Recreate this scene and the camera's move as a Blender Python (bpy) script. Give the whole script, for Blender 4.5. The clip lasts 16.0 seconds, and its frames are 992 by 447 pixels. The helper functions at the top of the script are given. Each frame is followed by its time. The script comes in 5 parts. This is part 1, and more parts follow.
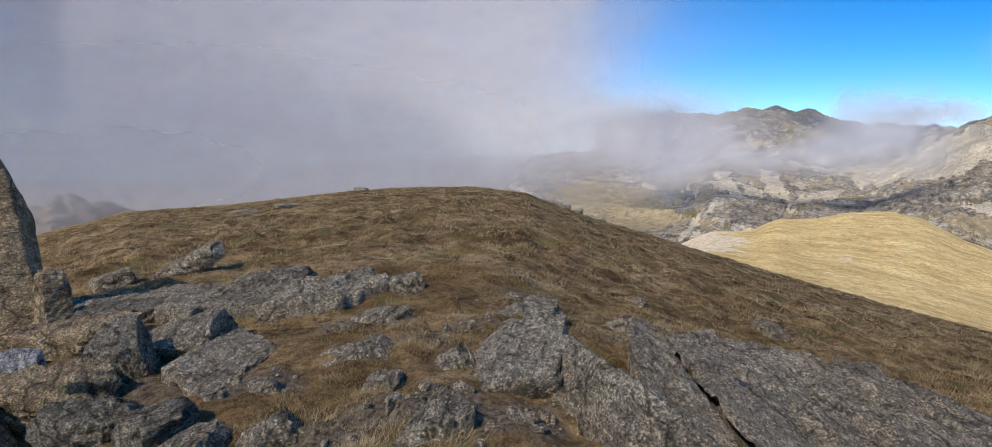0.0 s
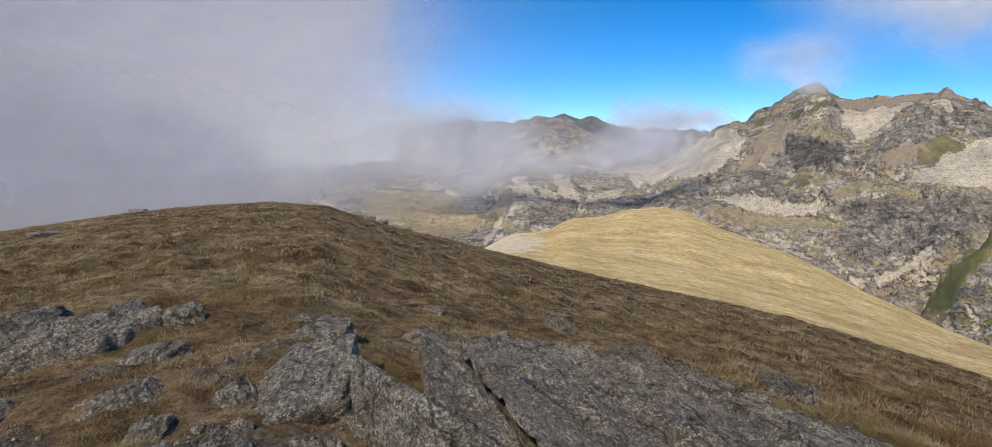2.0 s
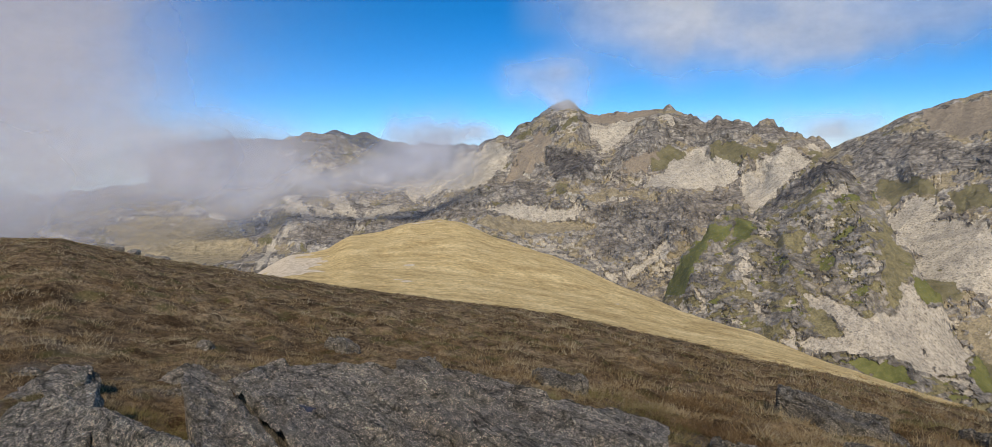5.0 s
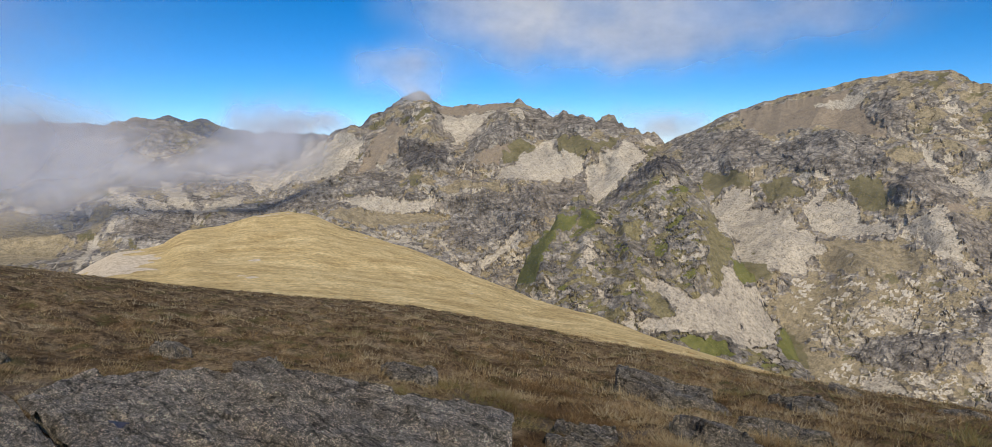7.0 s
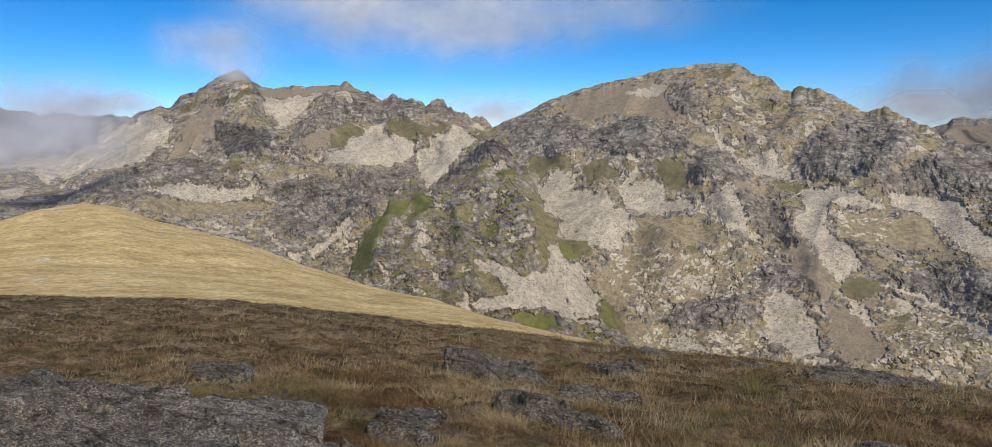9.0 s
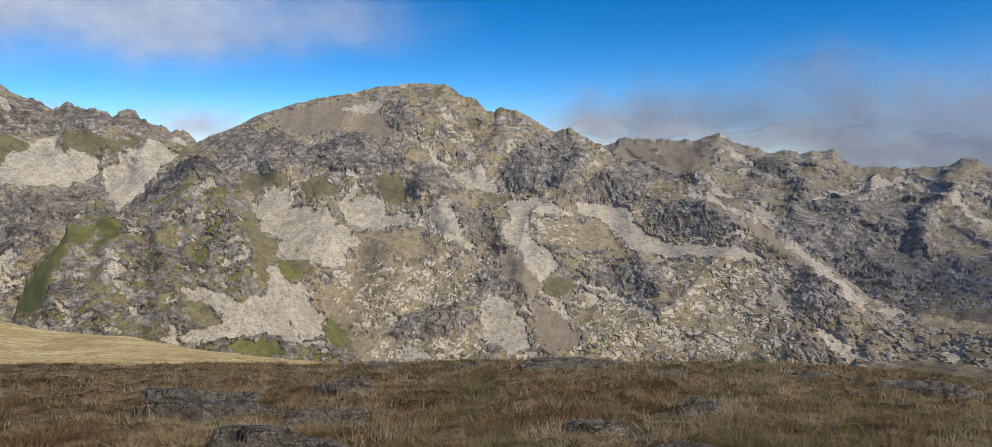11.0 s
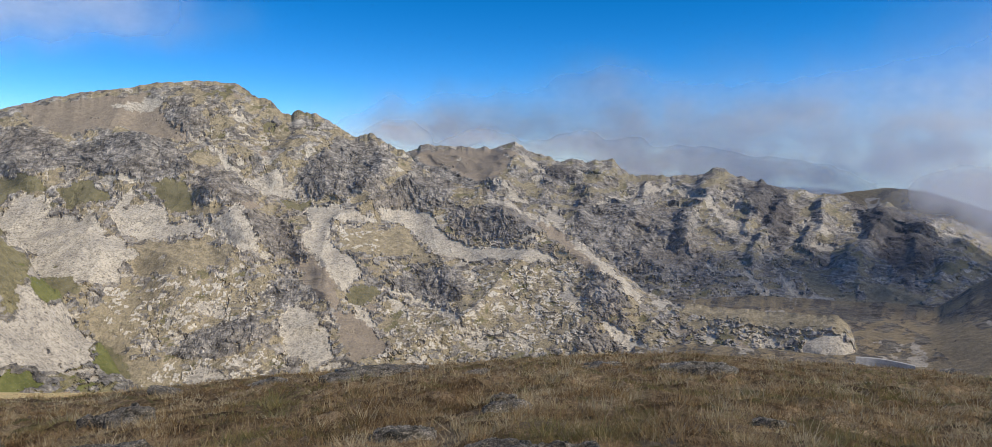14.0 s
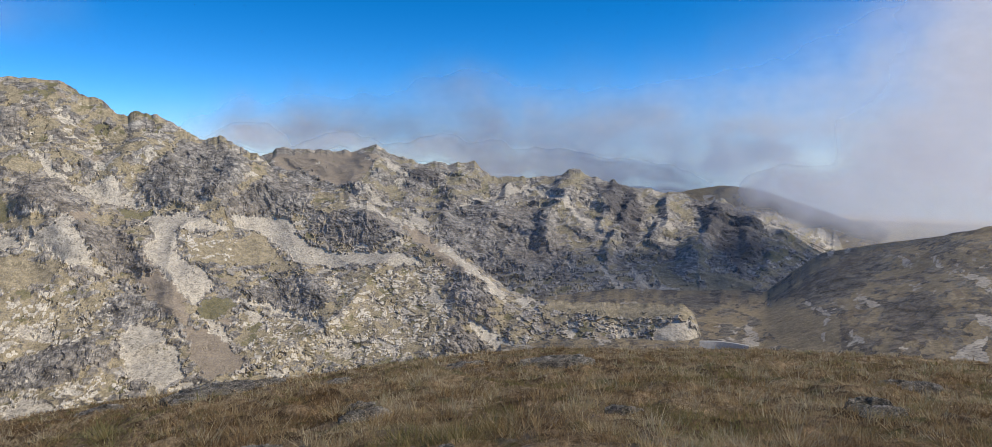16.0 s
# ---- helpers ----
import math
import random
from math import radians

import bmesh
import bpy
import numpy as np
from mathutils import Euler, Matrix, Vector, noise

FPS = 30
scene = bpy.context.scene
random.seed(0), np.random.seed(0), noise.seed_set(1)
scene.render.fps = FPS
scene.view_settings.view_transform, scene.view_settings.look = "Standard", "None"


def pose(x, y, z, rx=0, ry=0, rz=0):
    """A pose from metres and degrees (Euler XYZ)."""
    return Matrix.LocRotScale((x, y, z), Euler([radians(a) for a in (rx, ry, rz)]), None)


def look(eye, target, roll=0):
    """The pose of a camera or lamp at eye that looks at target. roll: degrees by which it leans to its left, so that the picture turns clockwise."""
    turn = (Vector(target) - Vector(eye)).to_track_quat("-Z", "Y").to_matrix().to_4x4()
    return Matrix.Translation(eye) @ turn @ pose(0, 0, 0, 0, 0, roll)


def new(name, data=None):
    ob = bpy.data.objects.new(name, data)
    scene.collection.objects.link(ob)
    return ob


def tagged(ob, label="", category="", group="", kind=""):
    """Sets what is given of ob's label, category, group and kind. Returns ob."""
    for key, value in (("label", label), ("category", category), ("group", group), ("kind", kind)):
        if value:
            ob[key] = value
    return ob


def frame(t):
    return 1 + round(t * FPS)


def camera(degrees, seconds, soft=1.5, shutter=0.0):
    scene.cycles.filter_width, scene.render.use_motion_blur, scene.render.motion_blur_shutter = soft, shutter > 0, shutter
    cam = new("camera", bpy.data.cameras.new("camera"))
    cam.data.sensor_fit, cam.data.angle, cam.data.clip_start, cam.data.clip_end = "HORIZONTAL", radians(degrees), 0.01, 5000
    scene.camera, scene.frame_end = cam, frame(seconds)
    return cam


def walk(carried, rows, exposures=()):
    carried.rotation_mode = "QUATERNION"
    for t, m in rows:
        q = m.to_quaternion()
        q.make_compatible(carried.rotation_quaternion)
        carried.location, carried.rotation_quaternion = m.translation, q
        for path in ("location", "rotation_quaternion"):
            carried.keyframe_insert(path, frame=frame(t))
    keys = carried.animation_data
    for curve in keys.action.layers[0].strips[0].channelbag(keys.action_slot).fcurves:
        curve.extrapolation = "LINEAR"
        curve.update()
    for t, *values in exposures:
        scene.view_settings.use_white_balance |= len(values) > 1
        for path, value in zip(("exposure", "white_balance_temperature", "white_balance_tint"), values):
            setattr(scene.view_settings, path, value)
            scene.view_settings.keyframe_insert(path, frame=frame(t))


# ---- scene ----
# ---- camera ----
EYE = 1.6
cam = camera(73.8, 16.0, soft=0.5)
walk(cam, [
    (0.0, pose(0.000, 0.001, 1.600, 82.31, -1.28, 0.49)),
    (0.5, pose(0.056, -0.011, 1.608, 82.27, -1.55, -2.27)),
    (1.0, pose(0.115, -0.033, 1.624, 82.19, -1.00, -6.65)),
    (1.5, pose(0.173, -0.055, 1.645, 82.31, -0.58, -10.75)),
    (2.0, pose(0.200, -0.026, 1.655, 83.31, -0.05, -16.40)),
    (2.5, pose(0.229, 0.000, 1.661, 83.99, -0.04, -18.50)),
    (3.0, pose(0.222, -0.040, 1.658, 84.18, -0.03, -22.04)),
    (3.5, pose(0.229, -0.035, 1.656, 84.45, 0.18, -25.00)),
    (4.0, pose(0.236, -0.008, 1.645, 84.68, 0.48, -28.42)),
    (4.2, pose(0.241, 0.005, 1.643, 84.77, 0.69, -30.09)),
    (6.3, pose(0.320, 0.033, 1.605, 83.46, 0.53, -42.95)),
    (6.5, pose(0.340, 0.040, 1.605, 83.49, 0.22, -44.26)),
    (7.0, pose(0.430, 0.065, 1.600, 83.47, 0.59, -48.25)),
    (7.5, pose(0.499, 0.071, 1.587, 83.85, 0.60, -50.69)),
    (8.0, pose(0.585, 0.066, 1.563, 83.65, 0.32, -55.80)),
    (8.5, pose(0.630, 0.050, 1.555, 83.63, 0.27, -58.95)),
    (9.0, pose(0.692, 0.026, 1.530, 81.98, 0.49, -62.76)),
    (9.5, pose(0.770, 0.015, 1.512, 81.62, 0.25, -67.33)),
    (10.0, pose(0.775, 0.000, 1.520, 82.87, 0.53, -75.12)),
    (10.2, pose(0.777, 0.006, 1.515, 83.00, 0.11, -77.85)),
    (12.3, pose(0.882, 0.106, 1.417, 83.08, 1.55, -94.85)),
    (12.5, pose(0.893, 0.114, 1.413, 83.02, 1.31, -95.56)),
    (13.0, pose(0.923, 0.110, 1.404, 82.60, 0.17, -98.67)),
    (13.5, pose(0.970, 0.080, 1.402, 83.01, -0.50, -101.27)),
    (14.0, pose(0.985, 0.035, 1.400, 83.90, -0.96, -103.58)),
    (14.5, pose(1.024, -0.030, 1.381, 83.62, -0.78, -106.92)),
    (15.0, pose(1.059, -0.083, 1.362, 83.48, -0.74, -110.08)),
    (15.5, pose(1.107, -0.146, 1.352, 83.72, -0.65, -112.36)),
    (16.0, pose(1.138, -0.187, 1.330, 84.29, -0.59, -115.40))],
    exposures=[(0.0, 0.50, 7300, 10), (2.0, 0.36, 7300, 10), (4.0, 0.22, 7300, 10), (9.5, 0.24, 7300, 10), (13.0, 0.36, 6950, 10), (16.0, 0.48, 6900, 10)])

# ---- world, sun ----
SUN_AZ, SUN_EL = 215.0, 42.0          # clockwise from +y, and above the horizon
world = bpy.data.worlds.new("world")
scene.world = world
world.use_nodes = True
wn = world.node_tree.nodes
sky = wn.new("ShaderNodeTexSky")
sky.sky_type, sky.sun_disc = "NISHITA", False
sky.sun_elevation, sky.sun_rotation = radians(SUN_EL), radians(SUN_AZ)
sky.altitude, sky.air_density, sky.dust_density, sky.ozone_density = 2500, 0.6, 0.0, 4.0
wn["Background"].inputs["Strength"].default_value = 0.14
vivid = wn.new("ShaderNodeHueSaturation")
vivid.inputs["Saturation"].default_value = 1.34
world.node_tree.links.new(sky.outputs[0], vivid.inputs["Color"])
world.node_tree.links.new(vivid.outputs[0], wn["Background"].inputs["Color"])
sun = new("sun", bpy.data.lights.new("sun", "SUN"))
sun.data.energy, sun.data.angle, sun.data.color = 3.1, radians(0.55), (1.0, 0.94, 0.84)
sun.matrix_world = look((0, 0, 0), (-math.sin(radians(SUN_AZ)) * math.cos(radians(SUN_EL)),
                                    -math.cos(radians(SUN_AZ)) * math.cos(radians(SUN_EL)), -math.sin(radians(SUN_EL))))


# ---- noise on arrays ----
def _hash(ix, iy, seed):
    h = (ix.astype(np.int64) * 374761393 + iy.astype(np.int64) * 668265263 + seed * 2147483647 + 1274126177) & 0xFFFFFFFF
    h = ((h ^ (h >> 13)) * 1274126177) & 0xFFFFFFFF
    h = ((h ^ (h >> 16)) * 2246822519) & 0xFFFFFFFF
    return ((h ^ (h >> 15)) & 0xFFFFFF) / float(0xFFFFFF)


def perlin(x, y, seed=0):
    """Gradient noise, about -1 to 1."""
    ix, iy = np.floor(x), np.floor(y)
    fx, fy = x - ix, y - iy
    u, v = fx * fx * fx * (fx * (fx * 6 - 15) + 10), fy * fy * fy * (fy * (fy * 6 - 15) + 10)

    def corner(dx, dy):
        a = _hash(ix + dx, iy + dy, seed) * 2 * np.pi
        return np.cos(a) * (fx - dx) + np.sin(a) * (fy - dy)
    lo = corner(0, 0) * (1 - u) + corner(1, 0) * u
    hi = corner(0, 1) * (1 - u) + corner(1, 1) * u
    return (lo * (1 - v) + hi * v) * 1.5


def fbm(x, y, octaves=5, seed=0, gain=0.5):
    total, amp = 0, 1.0
    for k in range(octaves):
        total = total + amp * perlin(x * 2 ** k + 17.3 * k, y * 2 ** k - 9.1 * k, seed + k)
        amp *= gain
    return total


def ridged(x, y, octaves=5, seed=0, gain=0.5):
    total, amp = 0, 1.0
    for k in range(octaves):
        total = total + amp * (1 - 2 * np.abs(perlin(x * 2 ** k + 5.7 * k, y * 2 ** k + 3.3 * k, seed + k)))
        amp *= gain
    return total


def cells(x, y, seed=0):
    """Cellular noise: nearest and second distance, and the nearest cell's random value."""
    ix, iy = np.floor(x), np.floor(y)
    d1, d2, val = np.full(x.shape, 9.0), np.full(x.shape, 9.0), np.zeros(x.shape)
    for dx in (-1, 0, 1):
        for dy in (-1, 0, 1):
            cx, cy = ix + dx, iy + dy
            px, py = cx + _hash(cx, cy, seed), cy + _hash(cx, cy, seed + 7)
            d = np.hypot(x - px, y - py)
            near = d < d1
            d2 = np.where(near, d1, np.minimum(d2, d))
            val = np.where(near, _hash(cx, cy, seed + 13), val)
            d1 = np.where(near, d, d1)
    return d1, d2, val


def smooth(a, b, x):
    t = np.clip((x - a) / (b - a), 0, 1)
    return t * t * (3 - 2 * t)


def knots(pairs, az):
    p = np.array(pairs, float)
    return np.interp(az, p[:, 0], p[:, 1])


def tand(a):
    return np.tan(np.radians(a))


# ---- materials ----
def material(name):
    m = bpy.data.materials.new(name)
    m.use_nodes = True
    return m, m.node_tree.nodes, m.node_tree.links, m.node_tree.nodes["Principled BSDF"]


def noise_tex(nodes, links, vector, scale, detail=6, rough=0.6):
    n = nodes.new("ShaderNodeTexNoise")
    n.inputs["Scale"].default_value, n.inputs["Detail"].default_value, n.inputs["Roughness"].default_value = scale, detail, rough
    links.new(vector, n.inputs["Vector"])
    return n.outputs["Fac"]


def cell_tex(nodes, links, vector, scale, warp=0.0):
    """A random grey for each cell of broken stone; warp bends the cells' borders."""
    if warp:
        w = nodes.new("ShaderNodeTexNoise")
        w.inputs["Scale"].default_value, w.inputs["Detail"].default_value = scale * 0.7, 4
        links.new(vector, w.inputs["Vector"])
        a = nodes.new("ShaderNodeVectorMath")
        a.operation = "MULTIPLY_ADD"
        links.new(w.outputs["Color"], a.inputs[0])
        a.inputs[1].default_value = (warp / scale,) * 3
        links.new(vector, a.inputs[2])
        vector = a.outputs[0]
    v = nodes.new("ShaderNodeTexVoronoi")
    v.inputs["Scale"].default_value = scale
    links.new(vector, v.inputs["Vector"])
    g = nodes.new("ShaderNodeSeparateColor")
    links.new(v.outputs["Color"], g.inputs[0])
    return g.outputs[0], v.outputs["Distance"]


def ramp(nodes, links, fac, stops, tight=0.55):
    """A colour ramp; tight draws the stops towards 0.5, where noise has its values."""
    r = nodes.new("ShaderNodeValToRGB")
    while len(r.color_ramp.elements) < len(stops):
        r.color_ramp.elements.new(0.5)
    for e, (p, c) in zip(r.color_ramp.elements, stops):
        e.position = 0.5 + (p - 0.5) * tight
        e.color = (*c, 1) if len(c) == 3 else c
    links.new(fac, r.inputs["Fac"])
    return r.outputs["Color"]


def mix(nodes, links, fac, a, b, blend="MIX"):
    m = nodes.new("ShaderNodeMix")
    m.data_type, m.blend_type = "RGBA", blend
    for sock, v in ((m.inputs[0], fac), (m.inputs[6], a), (m.inputs[7], b)):
        if isinstance(v, (int, float)):
            sock.default_value = v
        elif isinstance(v, tuple):
            sock.default_value = (*v, 1)
        else:
            links.new(v, sock)
    return m.outputs[2]


def attr(nodes, name):
    a = nodes.new("ShaderNodeAttribute")
    a.attribute_name = name
    return a.outputs["Fac"]


def bump(nodes, links, bsdf, height, strength, distance):
    b = nodes.new("ShaderNodeBump")
    b.inputs["Strength"].default_value, b.inputs["Distance"].default_value = strength, distance
    links.new(height, b.inputs["Height"])
    links.new(b.outputs["Normal"], bsdf.inputs["Normal"])


def coords(nodes):
    return nodes.new("ShaderNodeTexCoord").outputs["Object"]


def mask(nodes, links, name, noise_out, amount, lo=0.45, hi=0.56):
    """An attribute whose border is broken up by noise."""
    m = nodes.new("ShaderNodeMath")
    m.operation = "MULTIPLY_ADD"
    links.new(noise_out, m.inputs[0])
    m.inputs[1].default_value = amount
    links.new(attr(nodes, name), m.inputs[2])
    r = nodes.new("ShaderNodeMapRange")
    r.interpolation_type = "SMOOTHSTEP"
    r.inputs[1].default_value, r.inputs[2].default_value = lo + amount * 0.5, hi + amount * 0.5
    links.new(m.outputs[0], r.inputs[0])
    return r.outputs[0]


def crease_tex(nodes, links, vector, scale, squash, warp=0.8):
    """Distance to the nearest joint between blocks of rock; squash stretches the blocks along an axis."""
    turn = nodes.new("ShaderNodeMapping")
    turn.inputs["Rotation"].default_value, turn.inputs["Scale"].default_value = (0.5, 0.35, 0.7), squash
    links.new(vector, turn.inputs["Vector"])
    w = nodes.new("ShaderNodeTexNoise")
    w.inputs["Scale"].default_value, w.inputs["Detail"].default_value = scale, 4
    links.new(turn.outputs[0], w.inputs["Vector"])
    a = nodes.new("ShaderNodeVectorMath")
    a.operation = "MULTIPLY_ADD"
    links.new(w.outputs["Color"], a.inputs[0])
    a.inputs[1].default_value = (warp / scale,) * 3
    links.new(turn.outputs[0], a.inputs[2])
    v = nodes.new("ShaderNodeTexVoronoi")
    v.feature = "DISTANCE_TO_EDGE"
    v.inputs["Scale"].default_value = scale
    links.new(a.outputs[0], v.inputs["Vector"])
    return v.outputs["Distance"]


def mapped(nodes, links, vector, turn, scale):
    m = nodes.new("ShaderNodeMapping")
    m.inputs["Rotation"].default_value, m.inputs["Scale"].default_value = turn, scale
    links.new(vector, m.inputs["Vector"])
    return m.outputs[0]


def blend(nodes, links, *parts):
    """A weighted sum of grey values: (value, weight), ..."""
    total = None
    for value, weight in parts:
        m = nodes.new("ShaderNodeMath")
        m.operation = "MULTIPLY_ADD"
        links.new(value, m.inputs[0])
        m.inputs[1].default_value = weight
        if total is None:
            m.inputs[2].default_value = 0.0
        else:
            links.new(total, m.inputs[2])
        total = m.outputs[0]
    return total


def shaded(colour, k):
    return tuple(c * k for c in colour)


def mountain_material(name, rock_lo, rock_hi, scree, turf_lo, turf_hi, dry, soil):
    """Weathered granite, its screes, turf and bare soil, and painted shade on crags, by the attributes of the
    mountain's mesh.
    """
    m, n, l, b = material(name)
    co = coords(n)
    wide, mid, fine, tiny = (noise_tex(n, l, co, sc, dt, ro) for sc, dt, ro in ((0.007, 5, 0.6), (0.022, 7, 0.65), (0.10, 8, 0.78), (0.42, 4, 0.75)))
    strata = noise_tex(n, l, mapped(n, l, co, (0.35, 0.25, 0.6), (0.5, 0.8, 2.6)), 0.035, 8, 0.72)
    joints = crease_tex(n, l, co, 0.030, (1.0, 1.0, 0.55), 1.3)
    cracks = crease_tex(n, l, co, 0.085, (0.8, 0.8, 1.5), 1.2)
    chip, _ = cell_tex(n, l, co, 0.42, 0.8)
    half = tuple((p + q) / 2 for p, q in zip(rock_lo, rock_hi))
    rock = ramp(n, l, blend(n, l, (fine, 0.42), (strata, 0.33), (mid, 0.25)), [(0.34, shaded(rock_lo, 0.55)), (0.49, half), (0.63, shaded(rock_hi, 1.3))])
    rock = mix(n, l, ramp(n, l, wide, [(0.42, (0, 0, 0)), (0.70, (0.4, 0.4, 0.4))]), rock, soil)
    rock = mix(n, l, 0.6, rock, ramp(n, l, joints, [(0.0, (0.30, 0.30, 0.32)), (0.12, (1.0, 1.0, 1.0)), (0.6, (1.15, 1.14, 1.10))], 1.0), "MULTIPLY")
    rock = mix(n, l, 0.5, rock, ramp(n, l, cracks, [(0.0, (0.32, 0.32, 0.34)), (0.13, (1.0, 1.0, 1.0)), (0.6, (1.2, 1.18, 1.14))], 1.0), "MULTIPLY")
    rock = mix(n, l, 0.28, rock, ramp(n, l, chip, [(0.0, (0.5, 0.5, 0.51)), (0.6, (1.0, 1.0, 1.0)), (1.0, (1.6, 1.57, 1.5))], 1.0), "MULTIPLY")
    # the dark attribute holds darker rock and painted shade alike
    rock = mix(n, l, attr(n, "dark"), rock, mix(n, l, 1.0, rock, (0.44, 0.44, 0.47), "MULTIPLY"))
    stones = ramp(n, l, blend(n, l, (tiny, 0.55), (fine, 0.45)), [(0.34, shaded(scree, 0.60)), (0.5, shaded(scree, 0.98)), (0.64, shaded(scree, 1.25))])
    stones = mix(n, l, 0.7, stones, ramp(n, l, mid, [(0.35, (0.84, 0.83, 0.83)), (0.65, (1.10, 1.08, 1.05))]), "MULTIPLY")
    stones = mix(n, l, 0.8, stones, ramp(n, l, chip, [(0.0, (0.45, 0.45, 0.46)), (0.10, (0.6, 0.6, 0.6)), (0.16, (1, 1, 1)), (1.0, (1.1, 1.1, 1.08))], 1.0), "MULTIPLY")
    turf = ramp(n, l, blend(n, l, (fine, 0.6), (mid, 0.4)), [(0.30, turf_lo), (0.66, turf_hi)])
    straw = mix(n, l, 0.8, dry, ramp(n, l, blend(n, l, (fine, 0.6), (tiny, 0.4)), [(0.34, (0.50, 0.50, 0.48)), (0.5, (1, 1, 1)), (0.64, (1.55, 1.53, 1.5))]), "MULTIPLY")
    earth = mix(n, l, 0.8, soil, ramp(n, l, blend(n, l, (fine, 0.5), (tiny, 0.5)), [(0.30, (0.6, 0.59, 0.58)), (0.5, (1, 1, 1)), (0.68, (1.35, 1.34, 1.32))]), "MULTIPLY")
    col = mix(n, l, mask(n, l, "straw", fine, 2.6), rock, straw)
    col = mix(n, l, mask(n, l, "soil", fine, 2.0), col, earth)
    col = mix(n, l, mask(n, l, "scree", fine, 2.3), col, stones)
    col = mix(n, l, mask(n, l, "turf", fine, 2.2), col, turf)
    pale = ramp(n, l, blend(n, l, (tiny, 0.5), (fine, 0.5)), [(0.36, shaded(scree, 0.72)), (0.5, shaded(scree, 1.12)), (0.62, shaded(scree, 1.4))])
    col = mix(n, l, mask(n, l, "slab", fine, 1.4, 0.42, 0.50), col, pale)
    l.new(col, b.inputs["Base Color"])
    b.inputs["Roughness"].default_value = 0.95
    b.inputs["Specular IOR Level"].default_value = 0.1
    bump(n, l, b, blend(n, l, (fine, 1.0), (strata, 0.6), (chip, 0.12)), 0.7, 2.6)
    return m


MAT_RANGE = mountain_material("range_rock", (0.175, 0.160, 0.142), (0.42, 0.385, 0.33), (0.47, 0.425, 0.35), (0.115, 0.105, 0.055), (0.225, 0.198, 0.112), (0.29, 0.243, 0.160), (0.285, 0.235, 0.178))
MAT_DARK = mountain_material("dark_rock", (0.17, 0.160, 0.145), (0.38, 0.355, 0.315), (0.42, 0.385, 0.325), (0.135, 0.125, 0.075), (0.22, 0.20, 0.12), (0.235, 0.205, 0.14), (0.25, 0.21, 0.165))
MAT_KNOLL = mountain_material("knoll_rock", (0.145, 0.135, 0.12), (0.38, 0.348, 0.30), (0.45, 0.405, 0.335), (0.095, 0.105, 0.03), (0.19, 0.19, 0.065), (0.20, 0.175, 0.095), (0.24, 0.20, 0.135))
MAT_MOOR = mountain_material("moor", (0.115, 0.10, 0.075), (0.22, 0.195, 0.155), (0.38, 0.34, 0.28), (0.115, 0.088, 0.055), (0.22, 0.17, 0.105), (0.225, 0.178, 0.11), (0.20, 0.15, 0.10))
# rock, scree and turf colours shifted to blue to imitate distance haze
MAT_FAR_HAZE = mountain_material("far_rock_hazed", (0.09, 0.10, 0.12), (0.17, 0.18, 0.20), (0.30, 0.30, 0.30), (0.12, 0.12, 0.09), (0.18, 0.17, 0.13), (0.14, 0.14, 0.12), (0.15, 0.15, 0.16))


